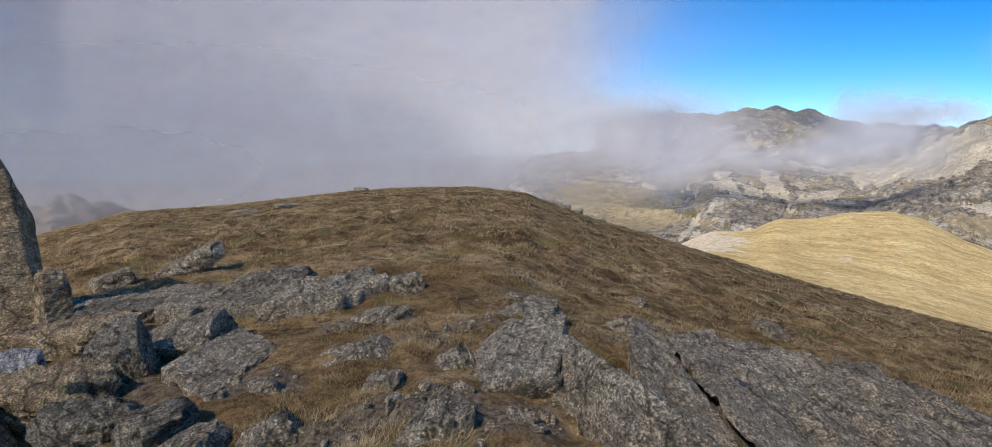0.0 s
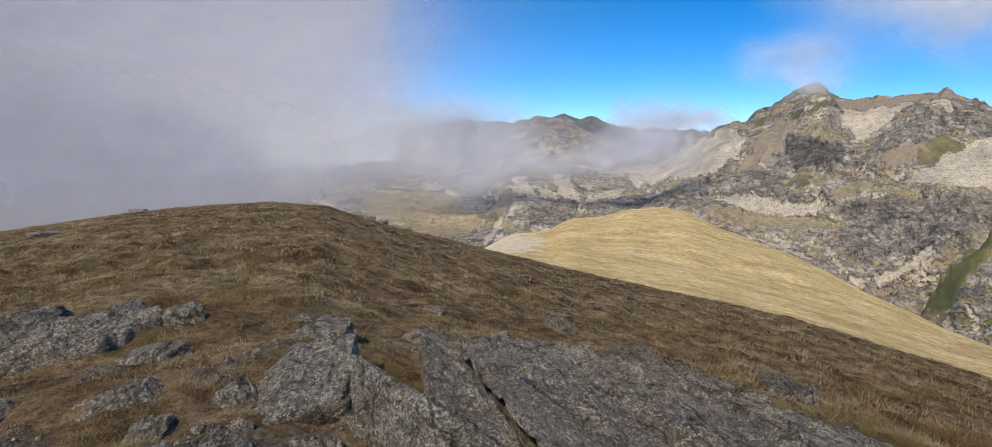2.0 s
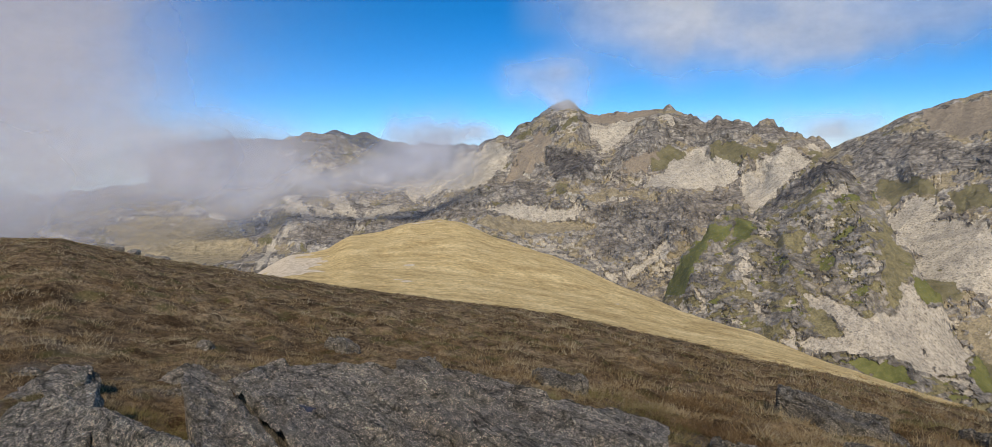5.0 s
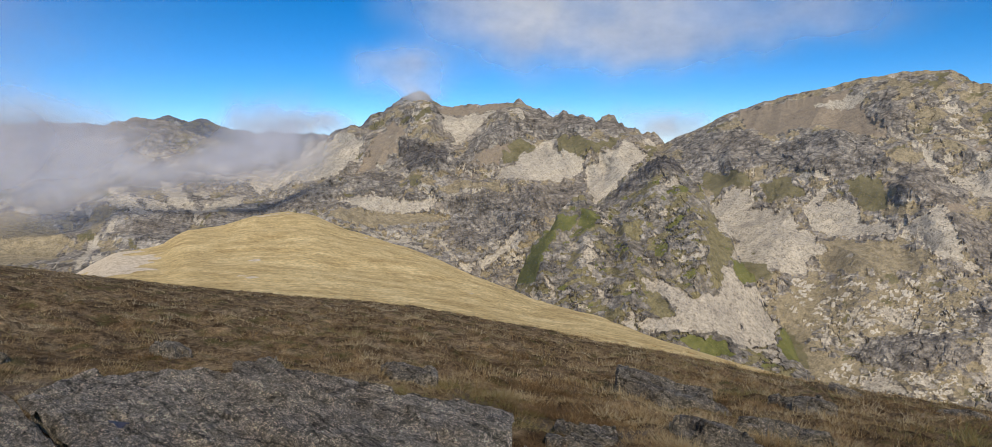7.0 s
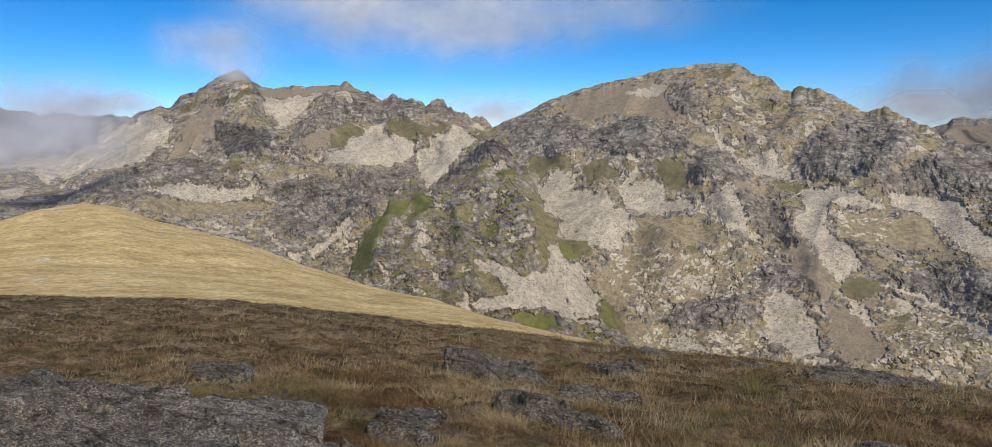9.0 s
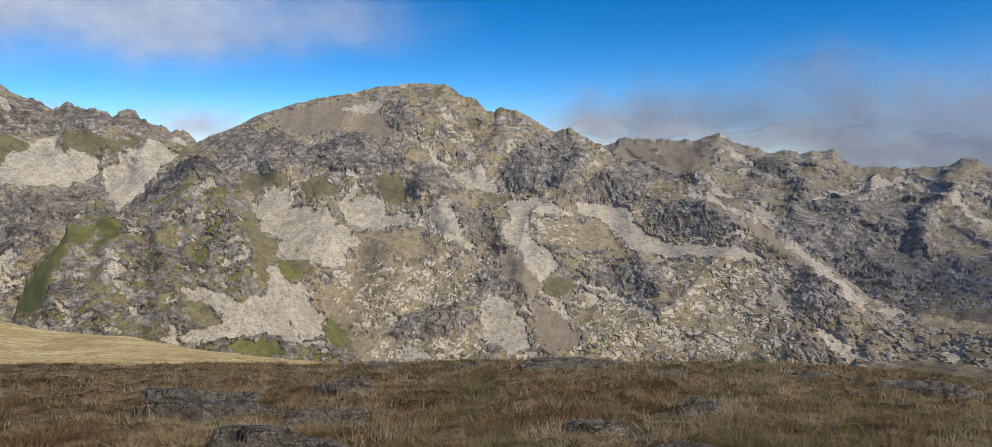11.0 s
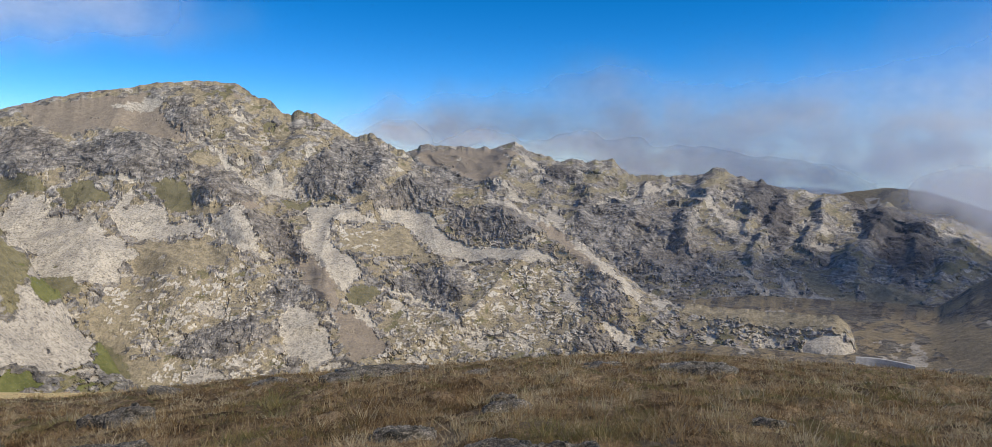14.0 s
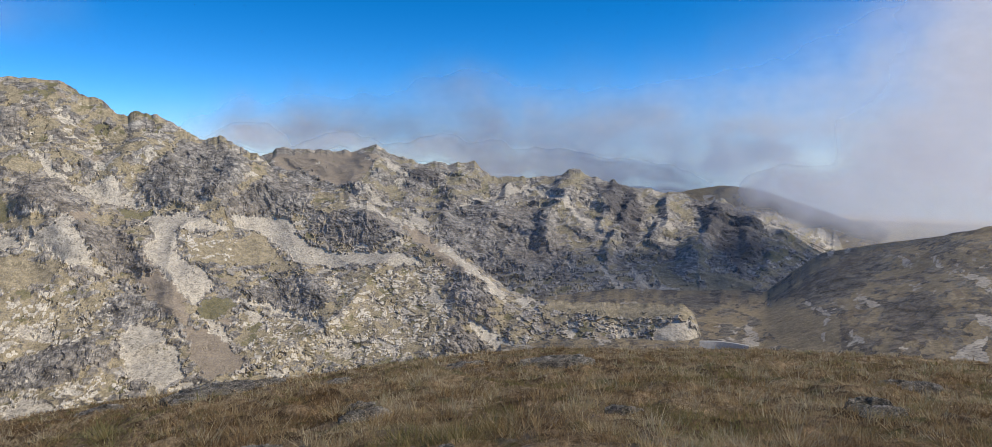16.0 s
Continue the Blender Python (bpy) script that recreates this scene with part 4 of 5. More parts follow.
mountain("mountain_peak", "craggy grey peak with pale scree bowls", MAT_RANGE,
         [(28, -3), (31, -0.8), (32.6, 0.5), (34.6, 1.5), (36.1, 1.9), (36.7, 1.7), (37.7, 3.0), (38.8, 3.3), (40.1, 4.1), (40.9, 4.65), (42.4, 4.65), (43.5, 3.6),
          (45.1, 3.4), (46.2, 3.7), (48.6, 3.7), (50.2, 4.0), (51.1, 3.5), (52.9, 2.4), (54, 3.0), (55.1, 2.4), (56.2, 2.7), (57.3, 2.1),
          (58.3, 2.4), (59.4, 1.8), (60.2, 1.6), (61.5, 0.9), (62.5, 0.2), (67, -1.5)],
         [(28, 2000), (45, 1800), (67, 1700)], [(28, -9), (35, -9), (45, -14), (67, -16)], [(28, 1050), (45, 950), (67, 900)], 130, 200, step=0.08, rows=215, power=1.25,
         jag=[(28, 0.12), (49, 0.10), (52, 0.28), (61, 0.28), (63, 0.15), (67, 0.1)], grain=1.4, places=("peak",), screes=0.2, straws=0.3,
         ribs=[(41.7, 4, 43.5, -3, 1.0, 28), (50.2, 3.6, 46, -2, 0.8, 22), (37, 2, 33, -3, 1.0, 20), (55, 2.2, 57, -3, 0.8, 18), (60, 1, 58.5, -4, 0.8, 18), (47, -3, 44.5, -9, 1.0, 14),
               (52, -3, 50.5, -10, 1.0, 16)])
mountain("mountain_main", "broad grey mountain with scree fields and pale slabs", MAT_RANGE,
         [(56, -2), (61.5, -0.5), (63.3, 0.6), (64.9, 1.2), (67.4, 2.5), (69.8, 3.3), (72.2, 3.9), (74.9, 4.4), (77.1, 4.9), (79.6, 5.15), (82.4, 5.05),
          (83.5, 4.4), (85, 3.6), (86.4, 2.75), (87, 3.2), (88, 3.0), (89, 2.4), (90.5, 1.7), (92.6, 1.3), (94.2, 0.7), (95.8, -0.3),
          (97.5, -1.6), (100.2, -2.8), (103.3, -3.4), (106.5, -5.0), (109.7, -6.7), (113.1, -8.8), (116.4, -11.3), (119.0, -12.3),
          (122, -12.4), (126, -12.3), (131.6, -12.1), (132.4, -12.6), (133.4, -15.2), (135, -17.5)],
         [(56, 1650), (84, 1600), (95, 1450), (105, 1250), (113, 1100), (120, 980), (132, 920), (135, 900)],
         [(56, -19), (75, -20.5), (110, -20.5), (135, -19)], [(56, 800), (100, 780), (135, 760)], 85, 300, step=0.085, rows=265, power=1.25, places=("main",), straws=0.56, turfs=0.05, screes=0.1, jag=[(56, 0.05), (82, 0.06), (84, 0.18), (96, 0.18), (100, 0.12), (112, 0.1), (135, 0.05)],
         ribs=[(80, -2.5, 84.5, -9, 1.0, 26), (86, -5, 90.5, -14, 0.7, 12), (70, 1, 67, -3, 1.0, 16), (76, 1, 73.5, -4, 1.2, 18), (88, 1.4, 84, -3.5, 0.8, 16),
               (95, -1, 91.5, -4.5, 1.0, 18), (104, -4.2, 108, -8, 1.2, 18), (112, -9, 116, -15, 1.0, 14), (98, -9, 102, -16, 1.0, 10), (76, -8, 79, -15, 1.0, 8)])
mountain("mountain_knoll", "dark rocky knoll with green turf on its flank", MAT_KNOLL,
         [(47.0, -17), (49.4, -13.0), (50.6, -10.2), (51.6, -7.8), (53.0, -6.6), (54.2, -5.0), (55.4, -4.2), (56.4, -5.0), (57.4, -4.9), (58.4, -3.8), (59.8, -2.3), (61.2, -1.3),
          (62.3, -0.6), (63.2, -1.0), (64.2, -2.1), (64.9, -3.2), (65.9, -4.0), (66.6, -5.6), (67.9, -6.9), (68.4, -8.8), (69.8, -10.6), (70.6, -13.2), (72.6, -15.0), (74, -18)],
         [(47, 900), (55, 1050), (62, 1150), (74, 880)], [(47.5, -18.5), (60, -19.5), (72.5, -20)], [(47, 760), (60, 720), (74, 760)], 85, 400,
         step=0.085, rows=200, jag=[(47, 0.35), (56, 0.3), (62, 0.3), (74, 0.3)], power=1.05, places=("knoll", "main"), straws=0.3, turfs=0.1,
         ribs=[(62.4, -0.9, 61.0, -6.5, 0.8, 26), (60.5, -5, 59, -10, 0.8, 18), (58, -4.5, 55.5, -12, 0.8, 15), (54, -6.5, 51.5, -13, 0.7, 15), (64, -3, 66.5, -12, 0.8, 13), (60, -9, 58.5, -16, 0.8, 12)])
mountain("mountain_right", "long jagged dark grey ridge", MAT_DARK,
         [(90, -1), (95.8, -0.2), (97.0, 0.5), (98.5, 0.5), (103.4, 0.4), (104.4, 0.8), (105.2, 0.9), (106.1, 0.3), (107.6, -0.2), (108.4, -0.5), (110.3, -0.6), (113.5, -0.5),
          (114.4, -1.3), (115.2, -1.8), (116.3, -1.7), (117.9, -1.8), (119.1, -1.6), (120.7, -1.7), (121.5, -1.2), (122.1, -0.9), (122.6, -1.1), (123.1, -1.5), (124.2, -1.5),
          (125.0, -2.2), (125.5, -1.7), (126.3, -2.2), (127.1, -2.5), (127.9, -2.4), (129.2, -2.8), (130.5, -2.8), (132.0, -3.1), (132.8, -3.7), (133.3, -3.8), (133.8, -3.3),
          (134.3, -3.1), (135.0, -3.6), (135.9, -4.0), (137.2, -4.0), (139.1, -4.6), (142, -6.3), (147, -8.5), (153, -11)],
         [(90, 2500), (120, 2600), (153, 2900)], [(90, -10), (113, -13), (153, -13)], [(90, 1500), (153, 1300)], 120, 500, step=0.095, rows=165, power=1.2,
         jag=0.12, grain=1.5, places=("right",), straws=0.4, turfs=-0.1, screes=0.05,
         ribs=[(105.3, 0.5, 103, -6, 0.9, 26), (113, -1, 110, -6, 0.9, 24), (117, -2, 114.2, -8, 0.6, 22), (121.9, -1.3, 119.2, -9, 0.7, 44), (125.5, -2, 124.3, -7, 0.5, 34),
               (127.2, -2.6, 124.8, -10, 0.4, 26), (130.4, -3, 128.9, -8, 0.5, 36), (134.3, -3.3, 131.9, -10, 0.6, 48), (136.8, -4.3, 136.2, -9, 0.5, 34), (139, -5, 137.6, -10, 0.5, 26)])
mountain("mountain_moor_far", "rounded reddish brown moorland hill far off", MAT_MOOR,
         [(127, -5), (129, -3.4), (131.7, -2.55), (134.2, -2.1), (136.7, -2.25), (141.4, -3.7), (144, -4.6), (147.8, -5.8), (156, -6.5)],
         [(127, 3700), (156, 3700)], [(127, -7), (156, -8)], [(127, 2900), (156, 2600)], 50, 600, step=0.15, rows=40, jag=0.02, straws=0.9, grain=0.3, chutes=0.0)
mountain("mountain_horizon", "horizon hills with the blue of haze painted in", MAT_FAR_HAZE,
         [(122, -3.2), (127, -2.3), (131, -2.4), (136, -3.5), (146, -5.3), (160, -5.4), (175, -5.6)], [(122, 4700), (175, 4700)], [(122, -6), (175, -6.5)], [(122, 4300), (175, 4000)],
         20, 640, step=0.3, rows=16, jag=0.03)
mountain("mountain_moor", "brown moorland hillside across the valley", MAT_MOOR,
         [(116, -13.4), (122, -12.8), (126, -12.3), (132, -12.1), (138.1, -11.7), (139.9, -10.3), (142.1, -8.9), (144.2, -7.7), (146.2, -6.8), (148.2, -6.0), (150.1, -5.1),
          (152.5, -4.4), (158, -3.5), (170, -4), (182, -8), (190, -11)],
         [(116, 1200), (138, 1250), (150, 1300), (190, 1300)], [(116, -17), (140, -18), (190, -18)], [(116, 800), (150, 560), (190, 560)], 55, 700, step=0.16,
         rows=85, jag=0.03, places=("moor",), straws=0.55, turfs=0.25, grain=0.12, chutes=0.2)


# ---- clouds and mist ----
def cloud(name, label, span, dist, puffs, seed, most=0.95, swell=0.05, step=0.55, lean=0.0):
    """A bank of vapour or haze as one see-through sheet: span (azimuth, azimuth, elevation, elevation); dist in metres;
    puffs (azimuth, elevation, half width, half height, strength); swell: the billows of its front, as a share of the
    distance."""
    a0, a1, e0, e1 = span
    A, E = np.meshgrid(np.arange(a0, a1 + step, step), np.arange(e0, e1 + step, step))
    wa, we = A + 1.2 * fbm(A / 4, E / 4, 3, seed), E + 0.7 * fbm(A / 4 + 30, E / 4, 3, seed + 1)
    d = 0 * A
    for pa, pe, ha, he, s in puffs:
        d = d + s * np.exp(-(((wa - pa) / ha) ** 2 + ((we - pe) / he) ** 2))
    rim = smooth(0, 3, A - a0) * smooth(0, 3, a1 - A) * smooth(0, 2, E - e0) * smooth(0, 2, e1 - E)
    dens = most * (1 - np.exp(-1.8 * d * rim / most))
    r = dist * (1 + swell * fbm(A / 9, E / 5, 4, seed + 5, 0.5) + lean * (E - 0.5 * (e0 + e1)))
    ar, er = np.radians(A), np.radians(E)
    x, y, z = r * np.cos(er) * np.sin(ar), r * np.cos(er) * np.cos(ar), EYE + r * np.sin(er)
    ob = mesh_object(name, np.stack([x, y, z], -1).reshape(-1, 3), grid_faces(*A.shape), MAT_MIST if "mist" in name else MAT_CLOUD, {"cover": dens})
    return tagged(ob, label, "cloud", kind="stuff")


cloud("mist_bank", "thick grey mist bank drifting over the summit", (-75, 34, -9, 23), 400,
      [(-40, 15, 26, 15, 1.8), (-14, 13, 14, 12, 1.7), (-2, 15, 7, 12, 1.2), (-10, 1.5, 15, 3.4, 0.6), (8, 0.6, 6, 2.4, 0.7)], 11, 0.98, 0.002, 0.6)
cloud("mist_bank", "pale mist behind the summit", (-60, 45, -7, 21), 500,
      [(-25, 8, 26, 10, 0.9), (2, 9, 6, 9, 0.6), (4, 0.6, 8, 2.6, 0.7), (13, 0.8, 5, 2.0, 1.0)], 23, 0.95, 0.002, 0.6)
cloud("mist_wisp", "thin mist wisp in front of a peak", (8, 48, -7, 9), 1300,
      [(29.8, 0.9, 2.4, 2.2, 1.5), (27, -0.6, 3.0, 1.5, 0.9), (14, -0.8, 4.5, 2.6, 0.9), (21, -1.6, 4, 1.2, 0.5)], 31, 0.9, 0.004, 0.3)
cloud("summit_cloud", "small white cloud resting on a peak", (32, 52, 2.0, 12), 1780, [(40.4, 6.6, 3.0, 1.5, 0.7), (41.8, 4.9, 1.6, 0.7, 0.6)], 41, 0.8, 0.004, 0.25)
cloud("cloud", "broad white cloud in a blue sky", (36, 98, 3, 26), 3000,
      [(55, 11, 8, 3.2, 1.0), (62, 8.8, 5, 2.0, 0.9), (50, 13, 6, 3, 0.8), (73, 9.8, 6, 1.8, 0.45), (58, 16, 12, 5, 0.9)], 53, 0.9, 0.004)
cloud("cloud_bank", "low white cloud behind the crest", (22, 76, -3, 7), 4600, [(32, 1.6, 4, 0.9, 0.9), (62.5, 1.4, 3.2, 1.2, 0.9), (52, 2, 4, 0.8, 0.5)], 61, 0.9, 0.005, 0.25)
cloud("cloud_bank", "grey lavender cloud bank behind the ridge", (84, 176, -8, 20), 4330,
      [(104, 2.4, 8, 2.0, 0.8), (118, 1.6, 10, 3.0, 0.9), (112, 6.2, 3.0, 1.4, 0.35), (130, 1.2, 10, 3.6, 0.9), (126, 0.2, 26, 2.6, 0.8), (146, 2, 9, 6, 0.9), (160, 6, 9, 11, 1.1), (98, 1.6, 5, 1.8, 0.6)],
      71, 0.92, 0.002, 0.4, -0.005)
cloud("cloud_bank", "low white cloud puffs just behind the dark ridge", (86, 152, -7, 7), 4050,
      [(94.8, 1.4, 2.0, 0.9, 1.1), (103, 0.9, 4, 0.7, 0.6), (110, 0.4, 4, 0.9, 0.7), (117.5, -0.6, 4, 1.0, 1.0), (125, -1.0, 3, 0.9, 0.9), (130.5, -1.8, 2.4, 0.8, 0.9)],
      77, 0.95, 0.003, 0.3)
cloud("mist_wisp", "mist spilling over the end of the ridge", (124, 178, -9, 26), 2100,
      [(139.6, -2.5, 2.8, 1.5, 0.8), (144, -3.2, 4.2, 1.7, 0.8), (149, -0.5, 5, 4.5, 1.3), (153, 8, 5, 9, 1.2), (163, 6, 8, 11, 1.2)], 83, 0.95, 0.003, 0.5, -0.012)
cloud("mist_veil", "thin mist veil behind the hill", (-60, -14, -10, 7), 106, [(-36, -5, 10, 4, 0.6), (-26, -3, 8, 3, 0.3)], 97, 0.75, 0.0)
cloud("mist_veil", "grey mist in the shade behind the summit", (-80, 12, -11, 18), 132, [(-44, -3, 22, 7, 0.9), (-22, -1.5, 10, 6, 0.9), (-9, -1.5, 9, 4.5, 1.1)], 99, 0.9, 0.0)
# sheet added in front of the mountains to imitate aerial haze
cloud("mist_haze_sheet", "thin see-through sheet in place of haze over the valley", (10, 176, -24, 10), 640, [(60, -8, 60, 12, 0.025), (135, -9, 34, 10, 0.09)], 103, 0.13, 0.0, 1.0)


def shade_cloud():
    """The cloud deck between the sun and the summit, behind the viewer; its shadow's front edge falls on the golden spur."""
    h = 120.0
    k = h / math.tan(radians(SUN_EL))
    sx, sy = math.sin(radians(SUN_AZ)), math.cos(radians(SUN_AZ))
    cx, cy = -78 + k * sx, 5 + k * sy
    x, y = np.meshgrid(np.linspace(-620, 200, 140), np.linspace(-640, 230, 145))
    back = np.maximum(x * sx + y * sy, 0) * 0.72
    q = np.sqrt(((x - back * sx) / 130) ** 2 + ((y - back * sy) / 165) ** 2) + 0.06 * fbm(x / 40, y / 40, 4, 9)
    z = h + 6 * fbm(x / 60, y / 60, 3, 19) - 12 * np.clip(q, 0, 1.3) ** 2
    cover = smooth(1.04, 0.94, q) * (0.54 + 0.2 * smooth(150, 300, back))
    ob = mesh_object("cloud", np.stack([x + cx, y + cy, z], -1).reshape(-1, 3), grid_faces(*x.shape), MAT_THIN, {"cover": cover})
    return tagged(ob, "dense white cloud shading the summit", "cloud", kind="stuff")


shade_cloud()


# ---- stones ----
BLOCK = []                            # discs of rock in plan, kept free of turf


def ground_z(x, y):
    return float(ground_height(np.array([float(x)]), np.array([float(y)]))[0][0])


def cube_sphere(n):
    """Unit directions on a cube's grid, and their faces, welded."""
    t = np.tan(np.linspace(-np.pi / 4, np.pi / 4, n + 1))
    a, b = np.meshgrid(t, t, indexing="ij")
    one = np.ones_like(a)
    sides = [(one, a, b), (-one, b, a), (b, one, a), (a, -one, b), (a, b, one), (b, a, -one)]
    p = np.concatenate([np.stack(q, -1).reshape(-1, 3) for q in sides])
    f = np.concatenate([grid_faces(n + 1, n + 1) + k * (n + 1) ** 2 for k in range(6)])
    key, first, back = np.unique(np.round(p, 5), axis=0, return_index=True, return_inverse=True)
    p = p[first]
    return p / np.linalg.norm(p, axis=1)[:, None], back.reshape(-1)[f]


SPHERES = {}


def stone(name, label, x, y, size, yaw=0, tilt=(0, 0), seed=0, mat=None, sink=0.25, n=14, cuts=13, hard=40, rough=0.05, z=None, group=""):
    """A faceted stone: a block of that size (width, depth, height) with corners split off, its faces weathered."""
    if n not in SPHERES:
        SPHERES[n] = cube_sphere(n)
    d, f = SPHERES[n]
    rng = np.random.RandomState(seed)
    planes = [((1, 0, 0), 1), ((-1, 0, 0), 1), ((0, 1, 0), 1), ((0, -1, 0), 1), ((0, 0, 1), 1), ((0, 0, -1), 1)]
    planes = [(np.array(p) + rng.uniform(-0.22, 0.22, 3), h * rng.uniform(0.86, 1.0)) for p, h in planes]
    for _ in range(cuts):
        p = rng.normal(size=3)
        planes.append((p / np.linalg.norm(p), rng.uniform(0.88, 1.3)))
    total = 0
    for p, h in planes:
        total = total + np.maximum(d @ (p / np.linalg.norm(p)) / h, 0) ** hard
    v = d * (total ** (-1.0 / hard))[:, None] * (np.array(size) / 2)
    s = float(min(size)) + 0.15 * float(max(size))
    k = 2.2 / s
    a = fbm(v[:, 0] * k + v[:, 2] * k * 0.7, v[:, 1] * k - v[:, 2] * k * 0.6, 5, seed + 3, 0.6)
    crack = ridged(v[:, 0] * k * 0.5 + v[:, 2] * k * 1.4, v[:, 1] * k * 0.6 - v[:, 2] * k, 4, seed + 8, 0.6)
    v = v + d * (0.6 * rough * s * a - rough * 0.35 * s * np.clip(crack, 0, 2))[:, None]
    if n > 20:
        v = v + d * (0.010 * ridged(v[:, 0] * 14 + v[:, 2] * 9, v[:, 1] * 7 - v[:, 2] * 8, 3, seed + 13, 0.6))[:, None]
    bed = rng.normal(size=3) * (0.5, 0.5, 1.0)
    bed = bed / np.linalg.norm(bed)
    gap = 0.20 * s
    p = (v @ bed + 0.25 * gap * a) / gap
    v = v + ((np.floor(p) + smooth(0.25, 0.75, p - np.floor(p)) - p) * gap * 0.35 * min(1.0, rough / 0.05))[:, None] * d
    ob = mesh_object(name, v, f, mat or MAT_ROCK)
    ob.data.set_sharp_from_angle(angle=radians(26))
    zz = ground_z(x, y) if z is None else z
    ob.matrix_world = pose(x, y, zz + size[2] * (0.5 - sink), tilt[0], tilt[1], yaw)
    BLOCK.append((x, y, 0.42 * min(size[0], size[1]), 0))
    return tagged(ob, label, "rock", group)


def slab(name, label, corners, thick, seed, mat=None, lift=0.0, lean=(0, 0), rough=0.05, spokes=110, rings=30, edge=30, wave=0.10, under=-0.011, blocky=0.0):
    """A flat outcrop: corners in plan, its top that far above the turf, its sides sunk in it."""
    c = np.array(corners, float)
    mid = c.mean(0)
    th = np.linspace(-np.pi, np.pi, spokes, endpoint=False)
    q = c - mid
    order = np.argsort(np.arctan2(q[:, 1], q[:, 0]))
    q = q[order]
    rad = np.full(spokes, 1e9)
    for k in range(len(q)):
        p0, p1 = q[k], q[(k + 1) % len(q)]
        e = p1 - p0
        den = np.cos(th) * e[1] - np.sin(th) * e[0]
        hit = (p0[0] * e[1] - p0[1] * e[0]) / np.where(np.abs(den) < 1e-9, 1e-9, den)
        rad = np.where(hit > 1e-6, np.minimum(rad, hit), rad)
    rad = rad * (1 + wave * fbm(np.cos(th) * 2 + 9, np.sin(th) * 2 + seed + 0.4, 4, seed))
    rho = np.concatenate([np.linspace(0.0, 0.9, rings - 12), np.linspace(0.91, 1.0, 8), [1.002, 1.004, 1.007, 1.011]])
    R, T = np.meshgrid(rho, th, indexing="ij")
    P = np.where(R > 1, 1 - (under if under > 0 else under * (R - 1) / 0.011), R)          # above 0 the sides are undercut
    x, y = mid[0] + P * rad * np.cos(T), mid[1] + P * rad * np.sin(T)
    base = ground_height(x, y)[0]
    g0 = ground_z(mid[0], mid[1])
    e = 0.6
    gx = (ground_z(mid[0] + e, mid[1]) - ground_z(mid[0] - e, mid[1])) / (2 * e) + lean[0]
    gy = (ground_z(mid[0], mid[1] + e) - ground_z(mid[0], mid[1] - e)) / (2 * e) + lean[1]
    top = g0 + lift + gx * (x - mid[0]) + gy * (y - mid[1]) + thick
    relief = fbm(x * 1.1, y * 1.1, 6, seed + 2, 0.5)
    across, grain_way = 0.94 * x - 0.34 * y, 0.34 * x + 0.94 * y
    ledges = ridged(across * 1.3 + 0.5 * relief, grain_way * 0.30, 4, seed + 4, 0.5)
    ribs = ridged(across * 5.5 + 0.6 * relief, grain_way * 0.9, 4, seed + 5, 0.6)
    top = top + rough * (1.2 * relief + 0.8 * ledges) + 0.010 * ribs + 0.010 * ridged(across * 11, grain_way * 5, 3, seed + 13, 0.6) + 0.008 * fbm(x * 20, y * 20, 3, seed + 12, 0.6)
    if blocky:
        d1, d2, val = cells(across / 0.30 + 0.6 * relief, grain_way / 1.1 + 0.4 * ledges, seed + 6)
        top = top + blocky * (1.2 * (val - 0.55) - 0.5 * smooth(0.14, 0.0, d2 - d1))
    side = np.clip(R, 0, 1) ** edge
    if under > 0:
        z = top - np.where(R <= 1, 0.03 * side, 0.05 + (R - 1.002) * 55.0)
    else:
        z = np.where(R <= 1, top - thick * 0.55 * side, np.minimum(top - thick * 0.55, base + 0.02) - (R - 1) * 45.0)
        z = z - smooth(0.985, 1.002, R) * thick * 0.3
    ob = mesh_object(name, np.stack([x, y, z], -1).reshape(-1, 3), grid_faces(len(rho), spokes, True), mat or MAT_ROCK)
    ob.data.set_sharp_from_angle(angle=radians(34))
    for rr in (0.25, 0.55, 0.85):
        for k in range(0, spokes, 8):
            BLOCK.append((mid[0] + rr * rad[k] * math.cos(th[k]), mid[1] + rr * rad[k] * math.sin(th[k]), 0.16 * rad[k] + 0.02, 0))
    return tagged(ob, label, "rock")


# the large outcrops
slab("rock_slab", "broad speckled grey granite slab split by a crack", [(1.72, 2.9), (1.70, 5.0), (1.80, 7.0), (2.3, 7.5), (3.4, 7.4), (4.05, 6.8), (4.35, 5.7), (5.1, 4.6), (4.9, 3.9), (3.2, 2.4)], 0.35, 3,
     rough=0.055, spokes=280, rings=100, edge=50, wave=0.02, under=0.05, blocky=0.035)
slab("rock_slab", "narrow lichen-spotted granite slab along the crack", [(1.0, 2.9), (1.06, 4.6), (1.25, 6.2), (1.50, 6.9), (1.62, 6.2), (1.60, 4.6), (1.57, 2.9)], 0.23, 9,
     rough=0.045, spokes=240, rings=60, edge=26, wave=0.02, under=0.06)
stone("rock_outcrop", "angular grey granite outcrop with dark lichen", 0.66, 4.75, (0.72, 2.3, 0.92), 14, (0, 33), 21, n=60, cuts=10, hard=70, rough=0.04, sink=0.62)
stone("rock_outcrop", "weathered grey granite block with dark lichen", 0.18, 5.2, (0.8, 1.4, 0.6), -8, (6, -12), 22, n=50, cuts=10, hard=70, rough=0.04, sink=0.68)
stone("rock", "flat grey rock in the turf", 0.35, 7.25, (0.8, 0.8, 0.36), 20, (-6, -10), 23, n=26, sink=0.62)
